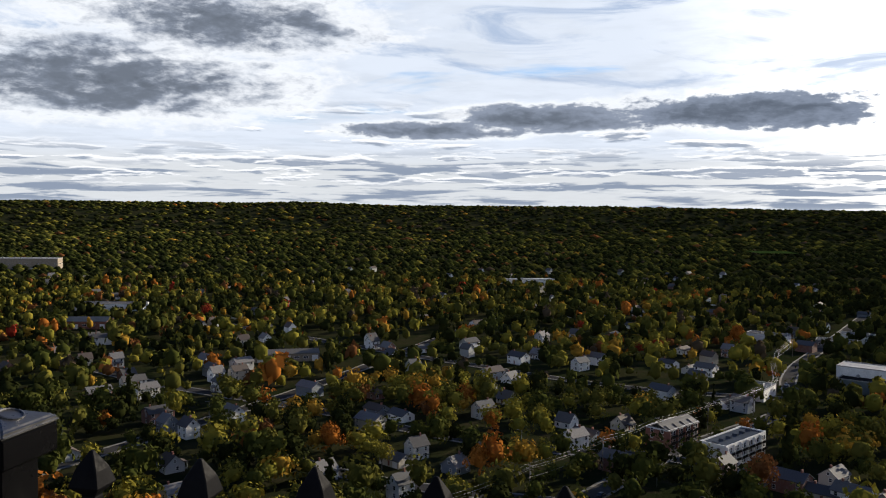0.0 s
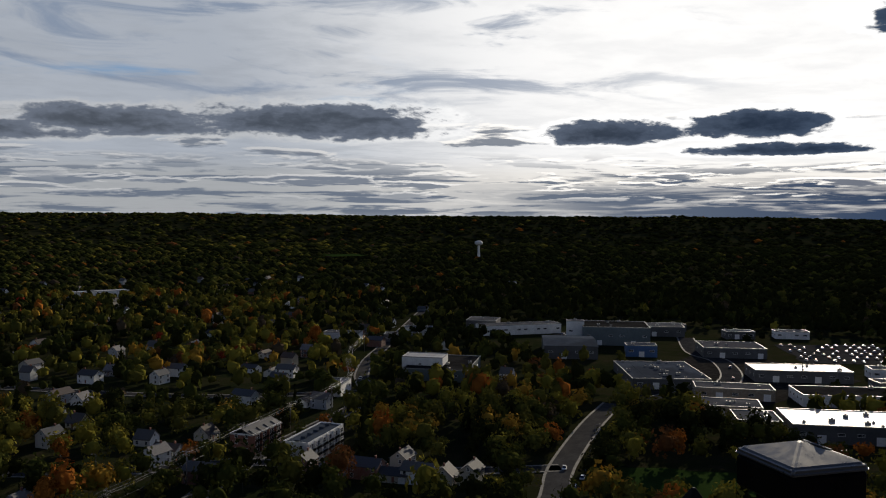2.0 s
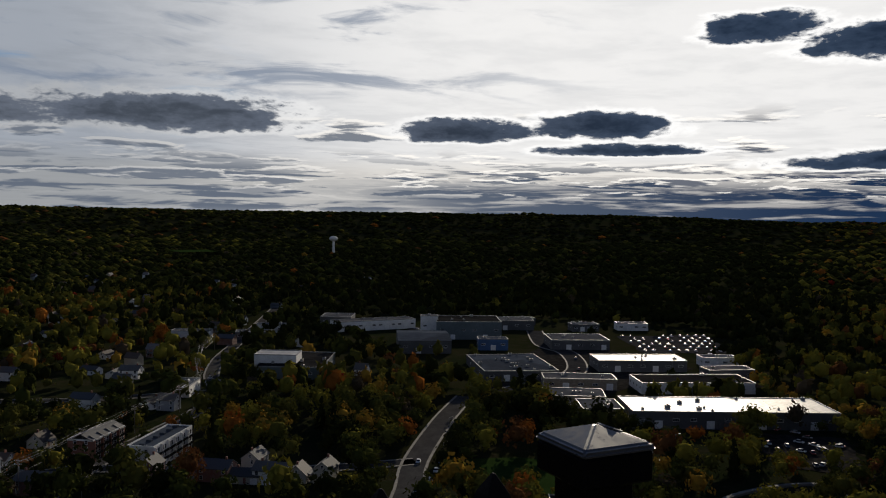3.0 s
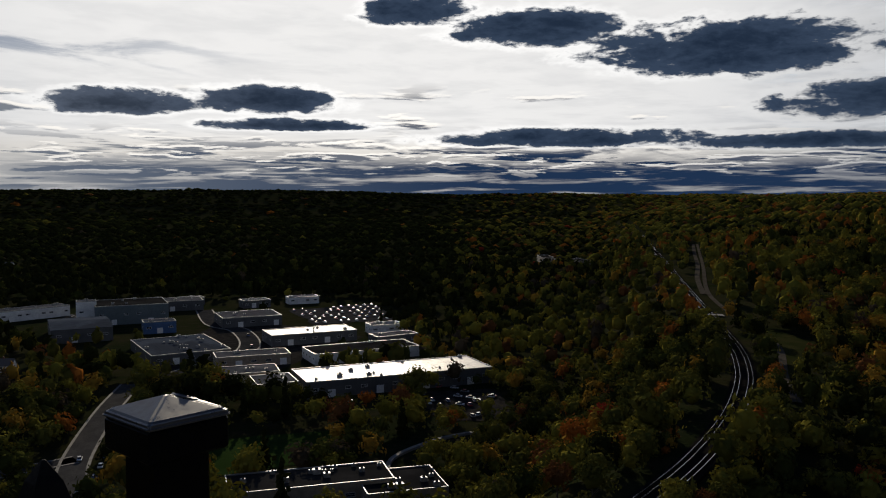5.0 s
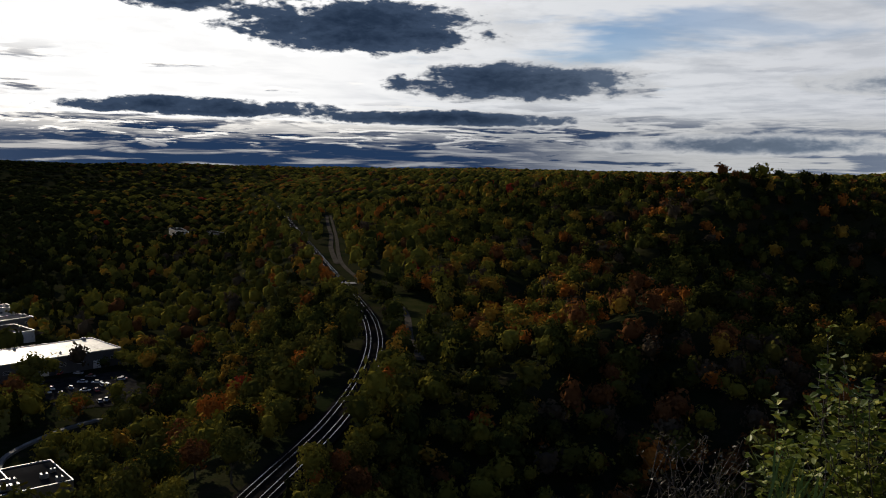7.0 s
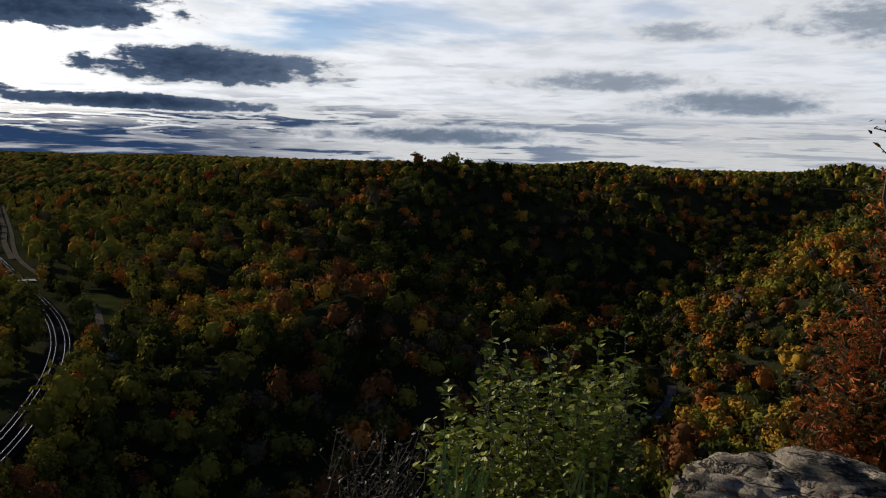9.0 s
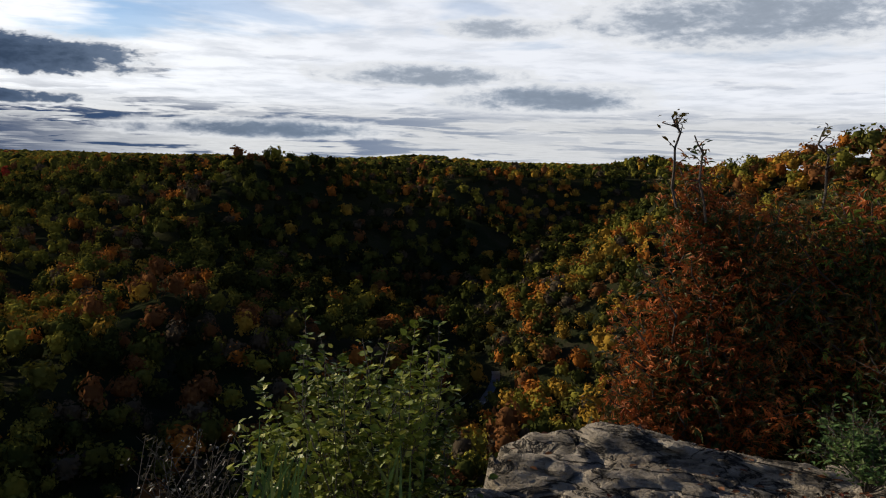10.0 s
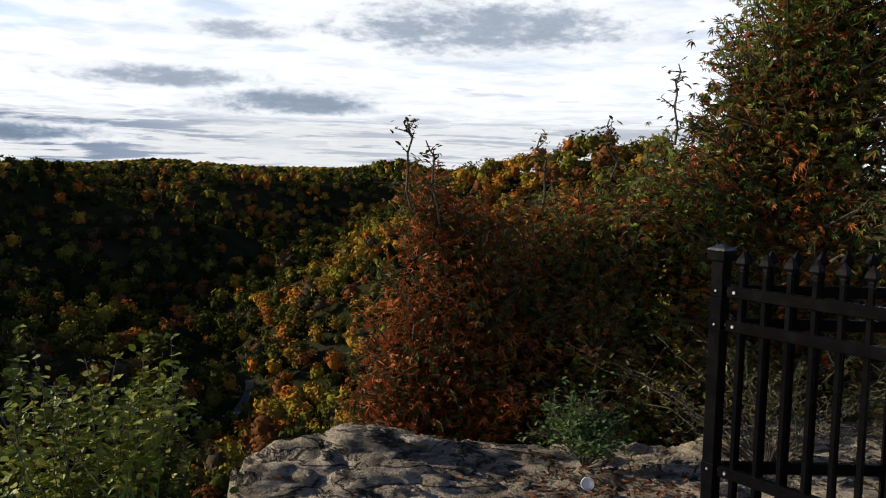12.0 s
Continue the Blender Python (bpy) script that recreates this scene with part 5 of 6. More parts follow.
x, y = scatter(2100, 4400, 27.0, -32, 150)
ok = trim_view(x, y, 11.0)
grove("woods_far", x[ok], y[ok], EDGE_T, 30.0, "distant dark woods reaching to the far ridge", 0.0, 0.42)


# ---- the lookout: rock ledge, fence, shrubs ----
EDGE = [(-3.5, 1.9), (1.35, 1.45), (2.3, -0.5), (3.3, -1.95), (3.66, -2.22), (4.0, -2.44), (4.24, -2.72), (4.26, -3.1), (4.14, -3.45), (3.8, -3.62), (3.4, -3.95), (3.05, -4.5), (2.95, -5.3), (2.7, -7.0), (-3.5, -7.0)]


def edge_distance(x, y):
    """Metres inside (plus) or outside (minus) the ledge's outline."""
    best, inside = 1e9, False
    for (ax, ay), (bx, by) in zip(EDGE, EDGE[1:] + EDGE[:1]):
        ex, ey = bx - ax, by - ay
        k = min(max(((x - ax) * ex + (y - ay) * ey) / (ex * ex + ey * ey), 0), 1)
        best = min(best, math.hypot(x - ax - k * ex, y - ay - k * ey))
        if (ay > y) != (by > y) and x < ex * (y - ay) / ey + ax:
            inside = not inside
    return best if inside else -best


def rock_top(x, y):
    """Bedded limestone: broken steps with rounded lips and fine wear."""
    along, across = x * 0.6 + y * 0.8, x * 0.8 - y * 0.6
    p = Vector((along * 0.55, across * 1.5, 0))
    bed = noise.fractal(p + Vector((4, 1, 2)), 0.85, 2.1, 5) * 0.13 + noise.noise(Vector((along * 0.9, across * 3.8, 7))) * 0.07
    step = 0.034
    q = bed / step
    lip = math.floor(q) + min(max((q - math.floor(q) - 0.62) / 0.2, 0), 1)
    wear = noise.fractal(Vector((along * 5, across * 9, 3)), 0.8, 2.0, 5) * 0.02
    split = 0.045 * max(0, 1 - abs(noise.noise(Vector((along * 0.6, across * 2.2, 9)))) * 34) + 0.03 * max(0, 1 - abs(noise.noise(Vector((along * 2.1, across * 0.9, 4)))) * 40)
    hump = 0.07 * math.exp(-((x - 4.0) / 0.55) ** 2 - ((y + 3.25) / 0.4) ** 2)
    slope = -0.035 * (x - 3) + 0.03 * (y + 3)
    return 98.58 + lip * step * 0.9 + wear - split + slope + hump


def ledge(x0, x1, y0, y1, step):
    nx, ny = int((x1 - x0) / step), int((y1 - y0) / step)
    verts, faces = [], []
    for i in range(nx + 1):
        for j in range(ny + 1):
            x, y = x0 + i * step, y0 + j * step
            ragged = noise.noise(Vector((x * 1.9, y * 1.9, 5))) * 0.16 + noise.noise(Vector((x * 6, y * 6, 2))) * 0.05
            d = edge_distance(x, y) + ragged
            z = rock_top(x, y)
            if d < 0:
                fall = -d
                layer = math.floor(fall / 0.09)
                z -= 0.28 * layer + 0.34 * min((fall - layer * 0.09) / 0.03, 1.0) * 0.9
                z = max(z, 95.5)
            elif d < 0.12:
                z -= 0.05 * (1 - d / 0.12) ** 2
            verts.append((x, y, z))
    for i in range(nx):
        for j in range(ny):
            a = i * (ny + 1) + j
            faces.append((a, a + ny + 1, a + ny + 2, a + 1))
    return verts, faces


v, f = ledge(1.4, 5.9, -6.4, -0.6, 0.028)
tagged(link_mesh("rock_ledge", v, f, ROCK, smooth_faces=True), "grey weathered limestone ledge with broken bedding at the cliff edge", "rock", kind="structure")
v, f = ledge(-3.6, 1.4, -7.2, 2.4, 0.16)
tagged(link_mesh("rock_floor", v, f, ROCK, smooth_faces=True), "flat limestone lookout floor", "rock", kind="structure")


def stone(x, y, s, turn):
    bm = bmesh.new()
    bmesh.ops.create_icosphere(bm, subdivisions=2, radius=1.0)
    for q in bm.verts:
        k = 1 + 0.32 * noise.noise(q.co * 1.4 + Vector((x * 3, y * 5, s)))
        q.co = Vector((q.co.x * s * k, q.co.y * s * 0.7 * k, max(q.co.z, -0.5) * s * 0.36 * k))
    me = bpy.data.meshes.new("stone")
    bm.to_mesh(me)
    bm.free()
    me.materials.append(ROCK)
    ob = new("stone", me)
    ob.matrix_world = pose(x, y, rock_top(x, y) + s * 0.1, 0, 0, turn)
    return tagged(ob, "loose flat piece of grey limestone on the ledge", "stone", "stones on the ledge")


for k in range(16):
    x, y = random.uniform(1.9, 4.3), random.uniform(-5.0, -2.4)
    if edge_distance(x, y) > 0.25:
        stone(x, y, random.uniform(0.05, 0.15), random.uniform(0, 360))


def post(m, high, label):
    """A square post with a pressed pyramid cap."""
    p = thing("fence_post", m, label, "fence post", "fence posts")
    part("shaft", boxed(-0.036, 0.036, -0.036, 0.036, 0, high - 0.03, bevel=0.004), BLACK, p)
    part("cap_skirt", boxed(-0.052, 0.052, -0.052, 0.052, high - 0.065, high - 0.0262, bevel=0.003), BLACK, p)
    bm = bmesh.new()
    prof = [(0.054, high - 0.026), (0.054, high - 0.021), (0.050, high - 0.017), (0.0, high)]
    rings = [[bm.verts.new((sx * w2, sy * w2, z)) for sx, sy in ((-1, -1), (1, -1), (1, 1), (-1, 1))] for w2, z in prof[:3]]
    for a, b in zip(rings, rings[1:]):
        for i in range(4):
            bm.faces.new((a[i], a[(i + 1) % 4], b[(i + 1) % 4], b[i]))
    tip = bm.verts.new((0, 0, high))
    for i in range(4):
        bm.faces.new((rings[2][i], rings[2][(i + 1) % 4], tip))
    bm.faces.new(rings[0][::-1])
    bmesh.ops.bevel(bm, geom=[e for e in bm.edges], offset=0.003, segments=2, affect="EDGES")
    cap = part("cap", bm, CAP_LIT_BLACK, p, "black pyramid post cap")
    em = bmesh.new()
    mid = Vector((-0.024, -0.0, high - 0.0078))
    for i in range(18):
        a0, a1 = 6.28319 * i / 18, 6.28319 * (i + 1) / 18
        tilt = 0.34
        p0 = mid + Vector((0.013 * math.cos(a0), 0.017 * math.sin(a0), 0.013 * math.cos(a0) * tilt))
        p1 = mid + Vector((0.013 * math.cos(a1), 0.017 * math.sin(a1), 0.013 * math.cos(a1) * tilt))
        tube(em, p0, p1, 0.0018, 0.0018, 5)
    part("embossed_ring", em, CAP_LIT_BLACK, cap, "raised round mark")
    for z in (high - 0.18, high - 0.31, 0.29):
        part("bracket", boxed(-0.039, 0.039, -0.039, 0.039, z - 0.024, z + 0.024, bevel=0.003), BLACK, p, "rail bracket collar")
        for sx, sy in ((0, -1), (0, 1), (-1, 0), (1, 0)):
            part("screw", tube(bmesh.new(), (sx * 0.039, sy * 0.039, z), (sx * 0.043, sy * 0.043, z), 0.006, 0.005, 8), GALV, p)
    return p


def picket_mesh(high):
    bm = boxed(-0.0095, 0.0095, -0.0095, 0.0095, 0.05, high - 0.075, bevel=0.0015)
    me = bpy.data.meshes.new("picket")
    bm.to_mesh(me)
    bm.free()
    me.materials.append(BLACK)
    fm = bmesh.new()
    prof = [(0.0105, -0.080), (0.0105, -0.066), (0.0135, -0.064), (0.0135, -0.058), (0.012, -0.054), (0.0285, -0.042), (0.0205, -0.022), (0.003, 0.0)]
    rings = []
    for rr, zz in prof:
        rings.append([fm.verts.new((rr * math.cos(0.7854 + 1.5708 * i), rr * math.sin(0.7854 + 1.5708 * i), high + zz)) for i in range(4)])
    for a, b in zip(rings, rings[1:]):
        for i in range(4):
            fm.faces.new((a[i], a[(i + 1) % 4], b[(i + 1) % 4], b[i]))
    fm.faces.new(rings[-1])
    fm.faces.new(rings[0][::-1])
    bmesh.ops.bevel(fm, geom=[e for e in fm.edges], offset=0.001, segments=1, affect="EDGES")
    fe = bpy.data.meshes.new("finial")
    fm.to_mesh(fe)
    fm.free()
    fe.materials.append(FINIAL_BLACK)
    return me, fe


def panel(a, b, base, high, pickets, first, gap):
    """A fence panel from post a to post b: three rails and spear-topped pickets."""
    d = Vector((b[0] - a[0], b[1] - a[1], 0))
    L = d.length
    p = thing("steel_fence", pose(a[0], a[1], base, 0, 0, math.degrees(math.atan2(d.y, d.x))), "black powder-coated steel fence panel with spear-topped pickets", "fence", "fence panels")
    for z in (high - 0.155, high - 0.285, 0.29):
        rail = part("rail", boxed(0.04, L - 0.04, -0.017, 0.017, z - 0.022, z + 0.022, bevel=0.003), BLACK, p)
        for x in (0.075, L - 0.075):
            part("bolt", tube(bmesh.new(), (x, -0.017, z), (x, -0.023, z), 0.007, 0.006, 8), GALV, rail)
    me, fe = picket_mesh(high)
    for i in range(pickets):
        k = new("picket", me)
        k.parent, k.location = p, (first + gap * i, 0, 0)
        e = new("finial", fe)
        e.parent = k
    return p


P0, P1 = (-0.535, 1.055), (0.85, 0.745)
ANG = math.degrees(math.atan2(P1[1] - P0[1], P1[0] - P0[0]))
BASE = 98.45
for p in (P0, P1):
    post(pose(p[0], p[1], BASE, 0, 0, ANG + 180), 99.745 - BASE, "black square steel fence post with a pyramid cap")
panel(P0, P1, BASE, 99.70 - BASE, 9, 0.135, 0.1425)
P2 = (-1.9, 1.36)
post(pose(P2[0], P2[1], BASE, 0, 0, ANG), 99.745 - BASE, "black square steel fence post with a pyramid cap")
panel(P2, P0, BASE, 99.70 - BASE, 9, 0.135, 0.1425)
F0, F1, F2 = (2.115, -3.52), (0.40, -3.30), (0.75, -5.0)
for p in (F0, F1, F2):
    post(pose(p[0], p[1], 98.58, 0, 0, 173) @ Matrix.Diagonal((0.74, 0.74, 1, 1)), 99.75 - 98.58, "black square steel corner post of the fence")
panel(F0, F1, 98.58, 99.725 - 98.58, 17, 0.095, 0.0975)
panel(F0, F2, 98.58, 99.725 - 98.58, 19, 0.095, 0.0975)


# ---- shrubs and cedar ----
def leaf_nodes(name, a, b, c, gloss=0.4, through_light=0.3):
    def build(n):
        isl = n.add("ShaderNodeNewGeometry").outputs["Random Per Island"]
        p = position(n)
        col = n.mix(n.span(n.noise(p, 2.2, 3), 0.38, 0.62), c4(a), c4(b))
        col = n.mix(n.span(isl, 0.7, 0.95), col, c4(c))
        d = bsdf(n, col, gloss, spec=0.15)
        t = n.add("ShaderNodeBsdfTranslucent")
        n.put(t.inputs[0], col)
        m = n.add("ShaderNodeMixShader")
        m.inputs[0].default_value = through_light
        n.put(m.inputs[1], d)
        n.put(m.inputs[2], t.outputs[0])
        return m.outputs[0]
    return material(name, build)


BUSH_LEAF = leaf_nodes("bush_leaf", (0.055, 0.08, 0.010), (0.17, 0.20, 0.026), (0.32, 0.31, 0.055), 0.5, 0.22)
CEDAR_RED = leaf_nodes("cedar_rust", (0.20, 0.048, 0.012), (0.40, 0.115, 0.026), (0.05, 0.055, 0.017), 0.6, 0.2)
CEDAR_MIX = leaf_nodes("cedar_mixed", (0.035, 0.058, 0.015), (0.085, 0.07, 0.02), (0.28, 0.11, 0.028), 0.6, 0.2)
CEDAR_GREEN = leaf_nodes("cedar_green", (0.08, 0.14, 0.024), (0.19, 0.24, 0.04), (0.24, 0.12, 0.035), 0.6, 0.25)
# near-black leaf tone: the shade inside the cedars put into colour
CEDAR_SHADE = leaf_nodes("cedar_inner_shade", (0.012, 0.018, 0.006), (0.022, 0.022, 0.009), (0.04, 0.022, 0.01), 0.8, 0.05)
SMALL_LEAF = leaf_nodes("low_shrub_leaf", (0.05, 0.095, 0.028), (0.085, 0.14, 0.04), (0.13, 0.16, 0.05), 0.6)
DEAD_LEAF = leaf_nodes("dead_leaf", (0.12, 0.045, 0.02), (0.18, 0.08, 0.035), (0.08, 0.02, 0.015), 0.7)
TWIG = mottled("twig_bark", (0.045, 0.034, 0.026), (0.08, 0.065, 0.05), 12, 0.9)


def leaf_cloud(name, spots, size, mat, parent, blades=1, slim=0.5, rise=0.3, droop=0.2):
    """Small folded leaves, or fans of narrow blades, at the given spots."""
    verts, faces = [], []
    for p in spots:
        yaw, tip = random.uniform(0, 6.283), random.uniform(-droop, rise)
        s = size * random.uniform(0.6, 1.3)
        d = Vector((math.cos(yaw) * math.cos(tip), math.sin(yaw) * math.cos(tip), math.sin(tip)))
        nrm = Vector((random.uniform(-0.6, 0.6), random.uniform(-0.6, 0.6), 1)).normalized()
        side = d.cross(nrm).normalized()
        nrm = side.cross(d)
        for k in range(blades):
            spread = 0 if blades == 1 else (k / (blades - 1) - 0.5) * 1.7
            e = (d * math.cos(spread) + side * math.sin(spread)).normalized()
            o = e.cross(nrm).normalized()
            L = s * (1 - 0.35 * abs(spread))
            a = len(verts)
            q = Vector(p) + (d * (s * 0.25 * k / blades) if blades > 1 else Vector())
            if blades == 1:
                for u, s2, lift in ((0.0, 0.0, 0.0), (0.25, 0.40, 0.05), (0.62, 0.46, 0.06), (1.0, 0.0, -0.08), (0.62, -0.46, 0.06), (0.25, -0.40, 0.05)):
                    verts.append(q + e * L * u + o * L * slim * s2 + nrm * L * lift)
                faces += [(a, a + 1, a + 2, a + 3), (a, a + 3, a + 4, a + 5)]
            else:
                verts += [q, q + e * L * 0.45 + o * L * slim * 0.5 + nrm * L * 0.07, q + e * L - nrm * L * 0.08, q + e * L * 0.45 - o * L * slim * 0.5 + nrm * L * 0.07]
                faces.append((a, a + 1, a + 2, a + 3))
    return link_mesh(name, verts, faces, mat, parent)


def limb(bm, pts, r0, r1):
    for i in range(len(pts) - 1):
        a, b = i / (len(pts) - 1), (i + 1) / (len(pts) - 1)
        tube(bm, pts[i], pts[i + 1], r0 + (r1 - r0) * a, r0 + (r1 - r0) * b, 6)


def bend(a, b, n, wob):
    a, b = Vector(a), Vector(b)
    out = [a]
    for i in range(1, n + 1):
        t = i / n
        k = math.sin(3.14159 * t)
        out.append(a.lerp(b, t) + Vector((random.uniform(-wob, wob), random.uniform(-wob, wob), random.uniform(-wob, wob) * 0.5)) * (0.4 + k) + Vector((0, 0, 0.08 * k)))
    return out


def shrub(name, root, tips, leaves, size, mat, label, wob=0.05, thick=0.012, slim=0.55, spread=0.07, start=0.3):
    """Bent stems from one root, each with twigs and leaves along its upper part."""
    t = thing(name, pose(*root), label, "shrub")
    r = Vector(root)
    spots = []
    for k, tip in enumerate(tips):
        pts = bend((0, 0, 0), Vector(tip) - r, 7, wob)
        bm = bmesh.new()
        limb(bm, pts, thick, thick * 0.25)
        for _ in range(leaves):
            u = (start + (1 - start) * random.random() ** 0.7) * (len(pts) - 1)
            i = min(int(u), len(pts) - 2)
            p = pts[i].lerp(pts[i + 1], u - i)
            s = spread * (1.25 - 0.9 * u / (len(pts) - 1))
            spots.append(p + Vector((random.gauss(0, s), random.gauss(0, s), random.gauss(0, s))))
        for _ in range(3):
            i = random.randrange(2, len(pts) - 1)
            e = pts[i] + Vector((random.uniform(-0.16, 0.16), random.uniform(-0.16, 0.16), random.uniform(0.0, 0.2)))
            tube(bm, pts[i], e, thick * 0.4, thick * 0.15, 5)
            for _ in range(leaves // 6):
                spots.append(pts[i].lerp(e, random.random()) + Vector([random.gauss(0, 0.03) for _ in range(3)]))
        part("stem", bm, TWIG, t)
    leaf_cloud("foliage", spots, size, mat, t, 1, slim, 0.9, 0.3)
    return t


EYE = Vector((0.55, -0.40, 100))


def seen_at(az_d, el_d, dist):
    a, e = radians(az_d), radians(el_d)
    return EYE + Vector((math.sin(a) * math.cos(e), math.cos(a) * math.cos(e), math.sin(e))) * dist


BUSH_TOP = [(104.6, -17.5), (105.4, -15.0), (106.1, -17.0), (107.5, -17.0), (108.1, -12.0), (108.6, -10.1), (109.5, -11.8), (111.0, -12.9), (112.3, -12.0), (113.3, -12.7), (114.4, -11.6), (115.9, -10.8), (116.8, -12.0), (117.7, -10.9), (118.2, -13.0), (118.5, -17.0)]
tips = [tuple(seen_at(b, e, random.uniform(3.6, 3.9))) for b, e in BUSH_TOP]
for k in range(62):
    b = random.uniform(104.4, 118.6)
    top = float(np.interp(b, [p[0] for p in BUSH_TOP], [p[1] for p in BUSH_TOP]))
    tips.append(tuple(seen_at(b, top - 0.8 - abs(random.gauss(0, 4.2)), random.uniform(3.35, 4.1))))
shrub("leafy_bush", (3.75, -1.75, 97.3), tips, 66, 0.040, BUSH_LEAF, "green leafy bush with small oval leaves at the cliff edge", 0.06, 0.006, 0.8, 0.05, 0.38)
grass_v, grass_f = [], []
for k in range(30):
    c = seen_at(random.choice((105.5, 107.5, 115.5)) + random.gauss(0, 0.7), -20.5 + random.gauss(0, 0.7), random.uniform(3.2, 3.6))
    t2 = c + Vector((random.gauss(0, 0.06), random.gauss(0, 0.06), random.uniform(0.06, 0.16)))
    s = Vector((0.005, 0.006, 0))
    a = len(grass_v)
    c = c - Vector((0, 0, 0.12))
    grass_v += [c - s, c + s, t2]
    grass_f.append((a, a + 1, a + 2))
tagged(link_mesh("grass_tuft", grass_v, grass_f, SMALL_LEAF), "long green grass blades in the bush", "grass", kind="stuff")
bare = [tuple(seen_at(random.uniform(98.5, 105), -17.5 - abs(random.gauss(0, 2.0)), random.uniform(4.0, 4.8))) for _ in range(26)]
shrub("sparse_shrub", (4.7, -0.9, 97.2), bare, 16, 0.035, leaf_nodes("dull_leaf", (0.035, 0.032, 0.016), (0.06, 0.05, 0.025), (0.08, 0.06, 0.03)), "thin dull-leaved shrub below the ledge", 0.09, 0.006, 0.5, 0.07, 0.4)
low = [(2.98 + random.gauss(0, 0.14), -3.86 + random.gauss(0, 0.12), 98.6 + random.uniform(0.05, 0.21)) for _ in range(46)]
shrub("low_green_shrub", (2.98, -3.86, 98.55), low, 34, 0.030, SMALL_LEAF, "low bushy green shrub growing on the ledge", 0.03, 0.004, 0.55, 0.035, 0.2)
right_low = [(2.45 + random.gauss(0, 0.45), -4.6 + random.gauss(0, 0.25), 98.7 + random.uniform(0.05, 0.5)) for _ in range(40)]
shrub("weedy_growth", (2.4, -4.6, 98.5), right_low, 22, 0.035, leaf_nodes("weed_leaf", (0.05, 0.06, 0.02), (0.09, 0.09, 0.03), (0.14, 0.11, 0.05)), "weedy stalks with yellowing leaves behind the fence", 0.04, 0.004, 0.45, 0.06, 0.2)


def cedar(root, tips, sprays, size, mats, label, twigs=True, spread=0.16):
    """A cedar: stem, limbs, and many flat fans of foliage in two or three tones."""
    t = thing("cedar", pose(*root), label, "tree")
    r = Vector(root)
    top = max(p[2] for p in tips) - r.z
    bm = bmesh.new()
    axis = sum((Vector(p) for p in tips), Vector()) / len(tips) - r
    limb(bm, bend((0, 0, 0), (axis.x * 0.9, axis.y * 0.9, top * 0.86), 8, 0.05), 0.09, 0.012)
    part("trunk", bm, TWIG, t)
    clouds = [[] for _ in mats]
    for tip in tips:
        q = Vector(tip) - r
        s0 = Vector((axis.x * 0.8, axis.y * 0.8, max(q.z - random.uniform(0.2, 0.7), 0.1) * 0.9))
        pts = bend(s0, q, 5, 0.05)
        lb = bmesh.new()
        limb(lb, pts, 0.014, 0.003)
        part("limb", lb, TWIG, t)
        k = random.choices(range(len(mats)), [m[1] for m in mats])[0]
        for _ in range(sprays):
            u = random.uniform(0.25, 1.0) * 5
            i = min(int(u), 4)
            p = pts[i].lerp(pts[i + 1], u - i)
            s = spread * (1.25 - 0.17 * u)
            clouds[k if random.random() < 0.75 else random.randrange(len(mats))].append(p + Vector((random.gauss(0, s), random.gauss(0, s), random.gauss(0, s))))
    for (m, _), c in zip(mats, clouds):
        leaf_cloud("foliage", c, size, m, t, 4, 0.22, 0.7, 1.3)
    # darker sprays added deep inside, behind the outer ones, coloured as interior shade
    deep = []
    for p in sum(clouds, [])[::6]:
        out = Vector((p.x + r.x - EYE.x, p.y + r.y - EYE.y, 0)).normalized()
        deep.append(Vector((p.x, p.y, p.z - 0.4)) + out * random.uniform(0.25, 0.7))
    leaf_cloud("inner_foliage", deep, size * 1.9, CEDAR_SHADE, t, 4, 0.42, 0.7, 1.3)
    return t


def outline_tips(n, points, d0, d1, floor):
    """Branch tips below a skyline given as (bearing, height) pairs."""
    out = []
    b = [p[0] for p in points]
    e = [p[1] for p in points]
    for _ in range(n):
        a = random.uniform(b[0], b[-1])
        hi = float(np.interp(a, b, e))
        out.append(tuple(seen_at(a, hi - (hi - floor) * random.random() ** 1.15, random.uniform(d0, d1))))
    return out


SKY_A = [(128.9, -12.0), (129.6, -7.5), (130.6, -4.6), (131.3, -2.8), (132.0, 0.2), (133.0, 0.6), (134.2, -2.0), (137.0, -2.6), (141, -2.2)]
cedar((4.35, -4.75, 96.0), outline_tips(150, SKY_A, 5.3, 6.1, -17.0), 80, 0.064, [(CEDAR_RED, 0.62), (CEDAR_MIX, 0.38)], "rust-brown browning cedar beside the ledge", spread=0.14)
SKY_B = [(138, -2.4), (141, -1.2), (143, -0.6), (146, -0.4), (148, 1.0), (149.5, 3.0)]
cedar((3.55, -5.6, 96.5), outline_tips(190, SKY_B, 5.4, 6.6, -17.5), 80, 0.064, [(CEDAR_MIX, 0.55), (CEDAR_GREEN, 0.25), (CEDAR_RED, 0.2)], "dense mixed green and brown cedar behind the ledge", spread=0.16)
SKY_C = [(147.8, 0.8), (149, 2.6), (150.4, 4.8), (151.4, 8.0), (153, 11.2), (155, 14.0), (158, 17.0), (164, 18.0)]
cedar((2.75, -6.6, 97.5), outline_tips(400, SKY_C, 5.6, 7.0, -16.0), 60, 0.066, [(CEDAR_MIX, 0.5), (CEDAR_GREEN, 0.35), (CEDAR_RED, 0.15)], "tall dark cedar with green and rusty sprays behind the fence", spread=0.17)
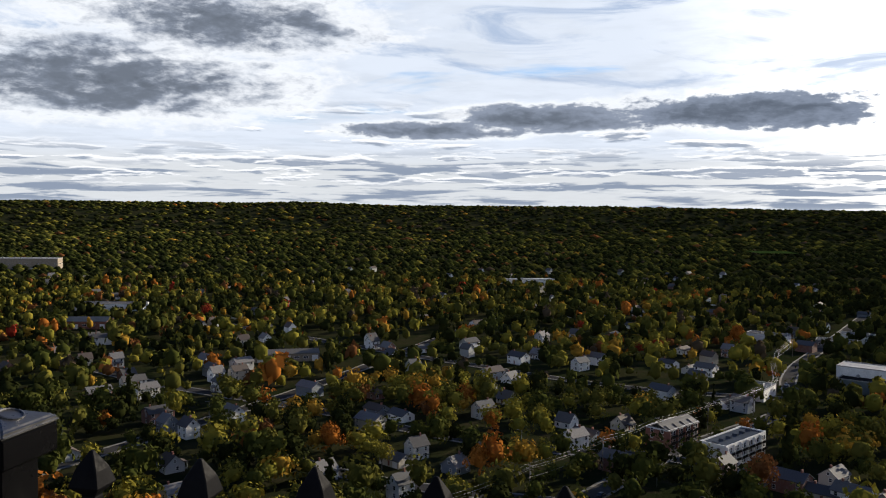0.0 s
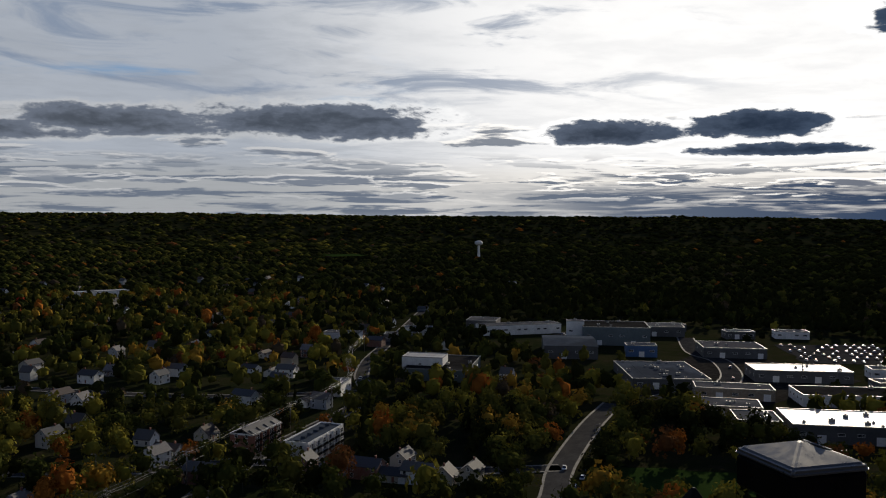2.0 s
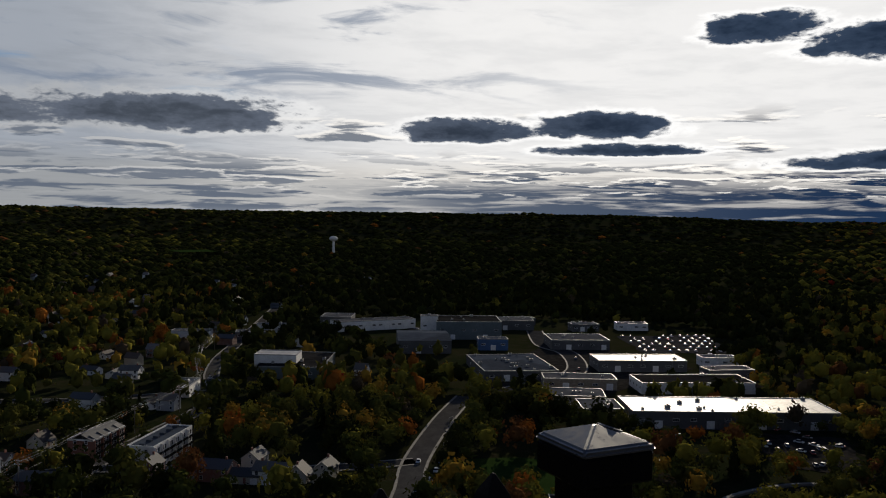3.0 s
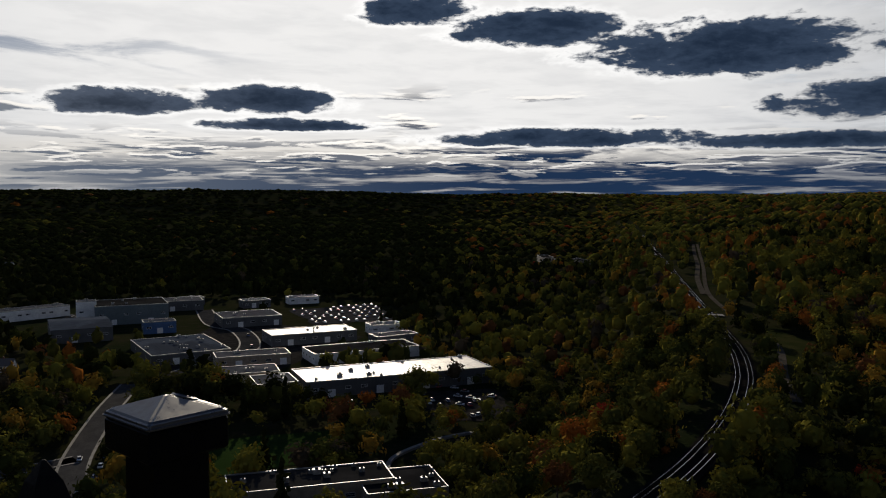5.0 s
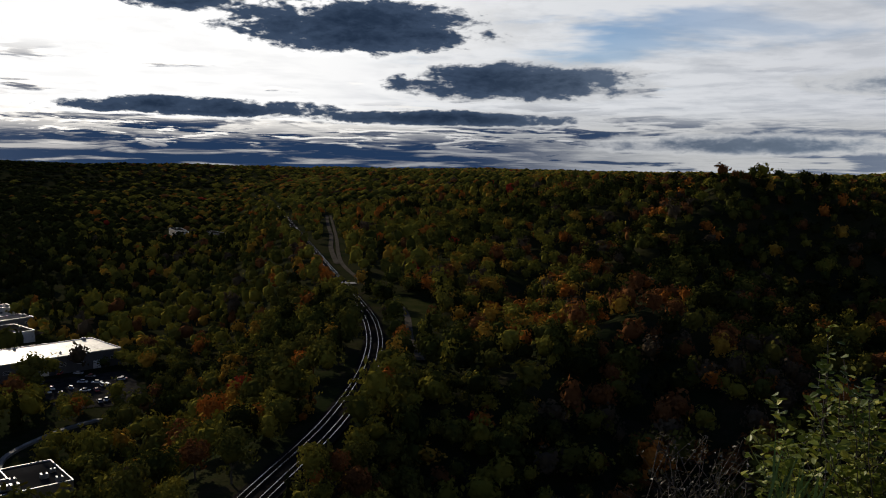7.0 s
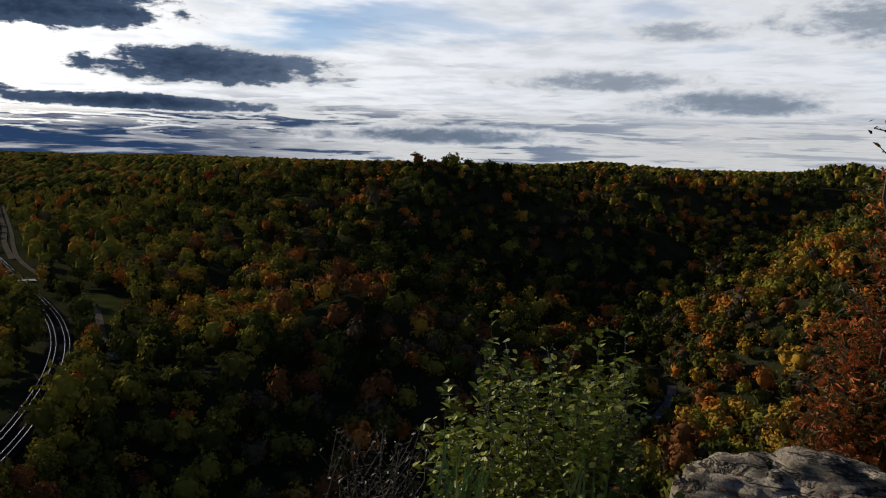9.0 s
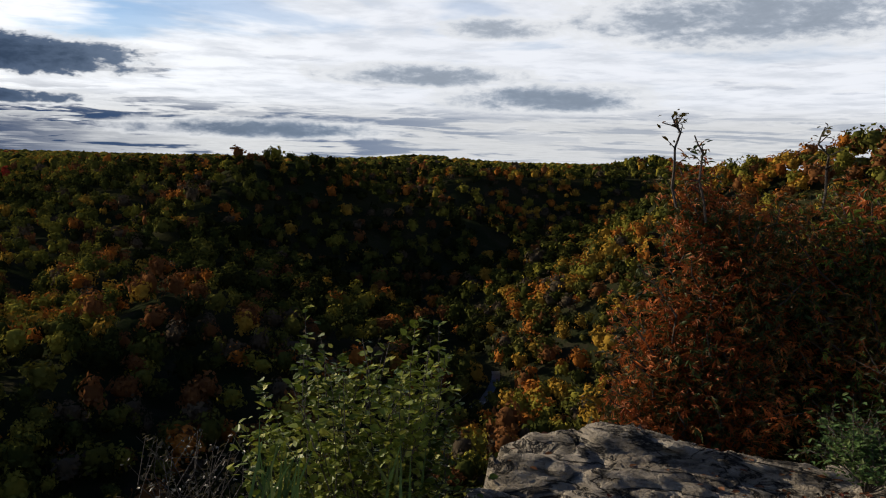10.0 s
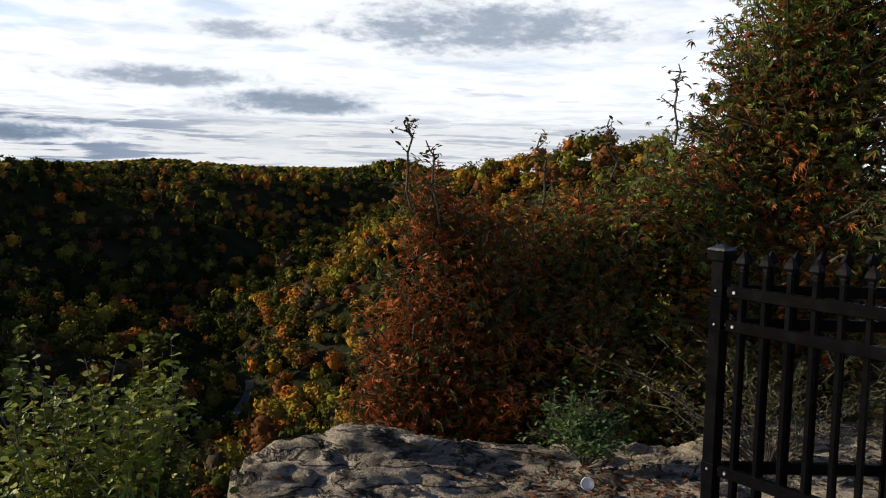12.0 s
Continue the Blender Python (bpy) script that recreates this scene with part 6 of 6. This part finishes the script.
for k, (tip, n) in enumerate((((4.19, -3.68, 100.27), 9), ((4.25, -3.92, 100.18), 7), (tuple(seen_at(141.0, 2.6, 5.6)), 8), (tuple(seen_at(145.3, 3.6, 5.6)), 9), (tuple(seen_at(149.6, 7.0, 5.8)), 8))):
    base = Vector(tip) - Vector((0.05 * (k % 2) - 0.12, 0.18, 0.5))
    tw = thing("bare_twig", Matrix.Translation(base), "thin bare twig with a few curled leaves against the sky", "twig")
    bm = bmesh.new()
    pts = bend((0, 0, 0), Vector(tip) - base, 6, 0.03)
    limb(bm, pts, 0.009, 0.004)
    spots = []
    for i in range(n):
        j = random.randrange(2, 6)
        e = pts[j] + Vector((random.uniform(-0.09, 0.09), random.uniform(-0.09, 0.09), random.uniform(0.0, 0.08)))
        tube(bm, pts[j], e, 0.004, 0.0025, 4)
        spots += [e, pts[j].lerp(e, 0.6)]
    part("stem", bm, TWIG, tw)
    leaf_cloud("foliage", spots + [p + Vector((random.gauss(0, 0.02), random.gauss(0, 0.02), random.gauss(0, 0.02))) for p in spots], 0.045, CEDAR_MIX, tw, 1, 0.5, 0.8, 0.5)

# litter on the rock
lit = []
for k in range(520):
    cx, cy, s = random.choice(((2.75, -3.6, 0.18), (2.3, -3.75, 0.22), (3.1, -4.1, 0.25), (3.6, -3.4, 0.5), (2.6, -3.2, 0.4)))
    x, y = random.gauss(cx, s), random.gauss(cy, s)
    if edge_distance(x, y) > 0.1:
        lit.append((x, y, rock_top(x, y) + 0.012))
tagged(leaf_cloud("leaf_litter", lit, 0.035, DEAD_LEAF, None, 1, 0.6, 0.15, 0.1), "curled red-brown dead leaves lying on the rock", "leaf litter", kind="stuff")
lid = thing("round_lid", look((2.82, -3.68, rock_top(2.82, -3.68) + 0.03), (0.5, -0.5, 99.6)), "white round plastic lid lying beside the shrub", "lid")
bm = bmesh.new()
prof = [(0.0, 0.0), (0.022, 0.0), (0.025, -0.003), (0.030, 0.002), (0.032, 0.009), (0.030, 0.012)]
rings = [[bm.verts.new((max(rr, 0.0005) * math.cos(6.28319 * i / 24), max(rr, 0.0005) * math.sin(6.28319 * i / 24), -zz)) for i in range(24)] for rr, zz in prof]
for a, b in zip(rings, rings[1:]):
    for i in range(24):
        bm.faces.new((a[i], a[(i + 1) % 24], b[(i + 1) % 24], b[i]))
part("disc", bm, TRIM, lid)
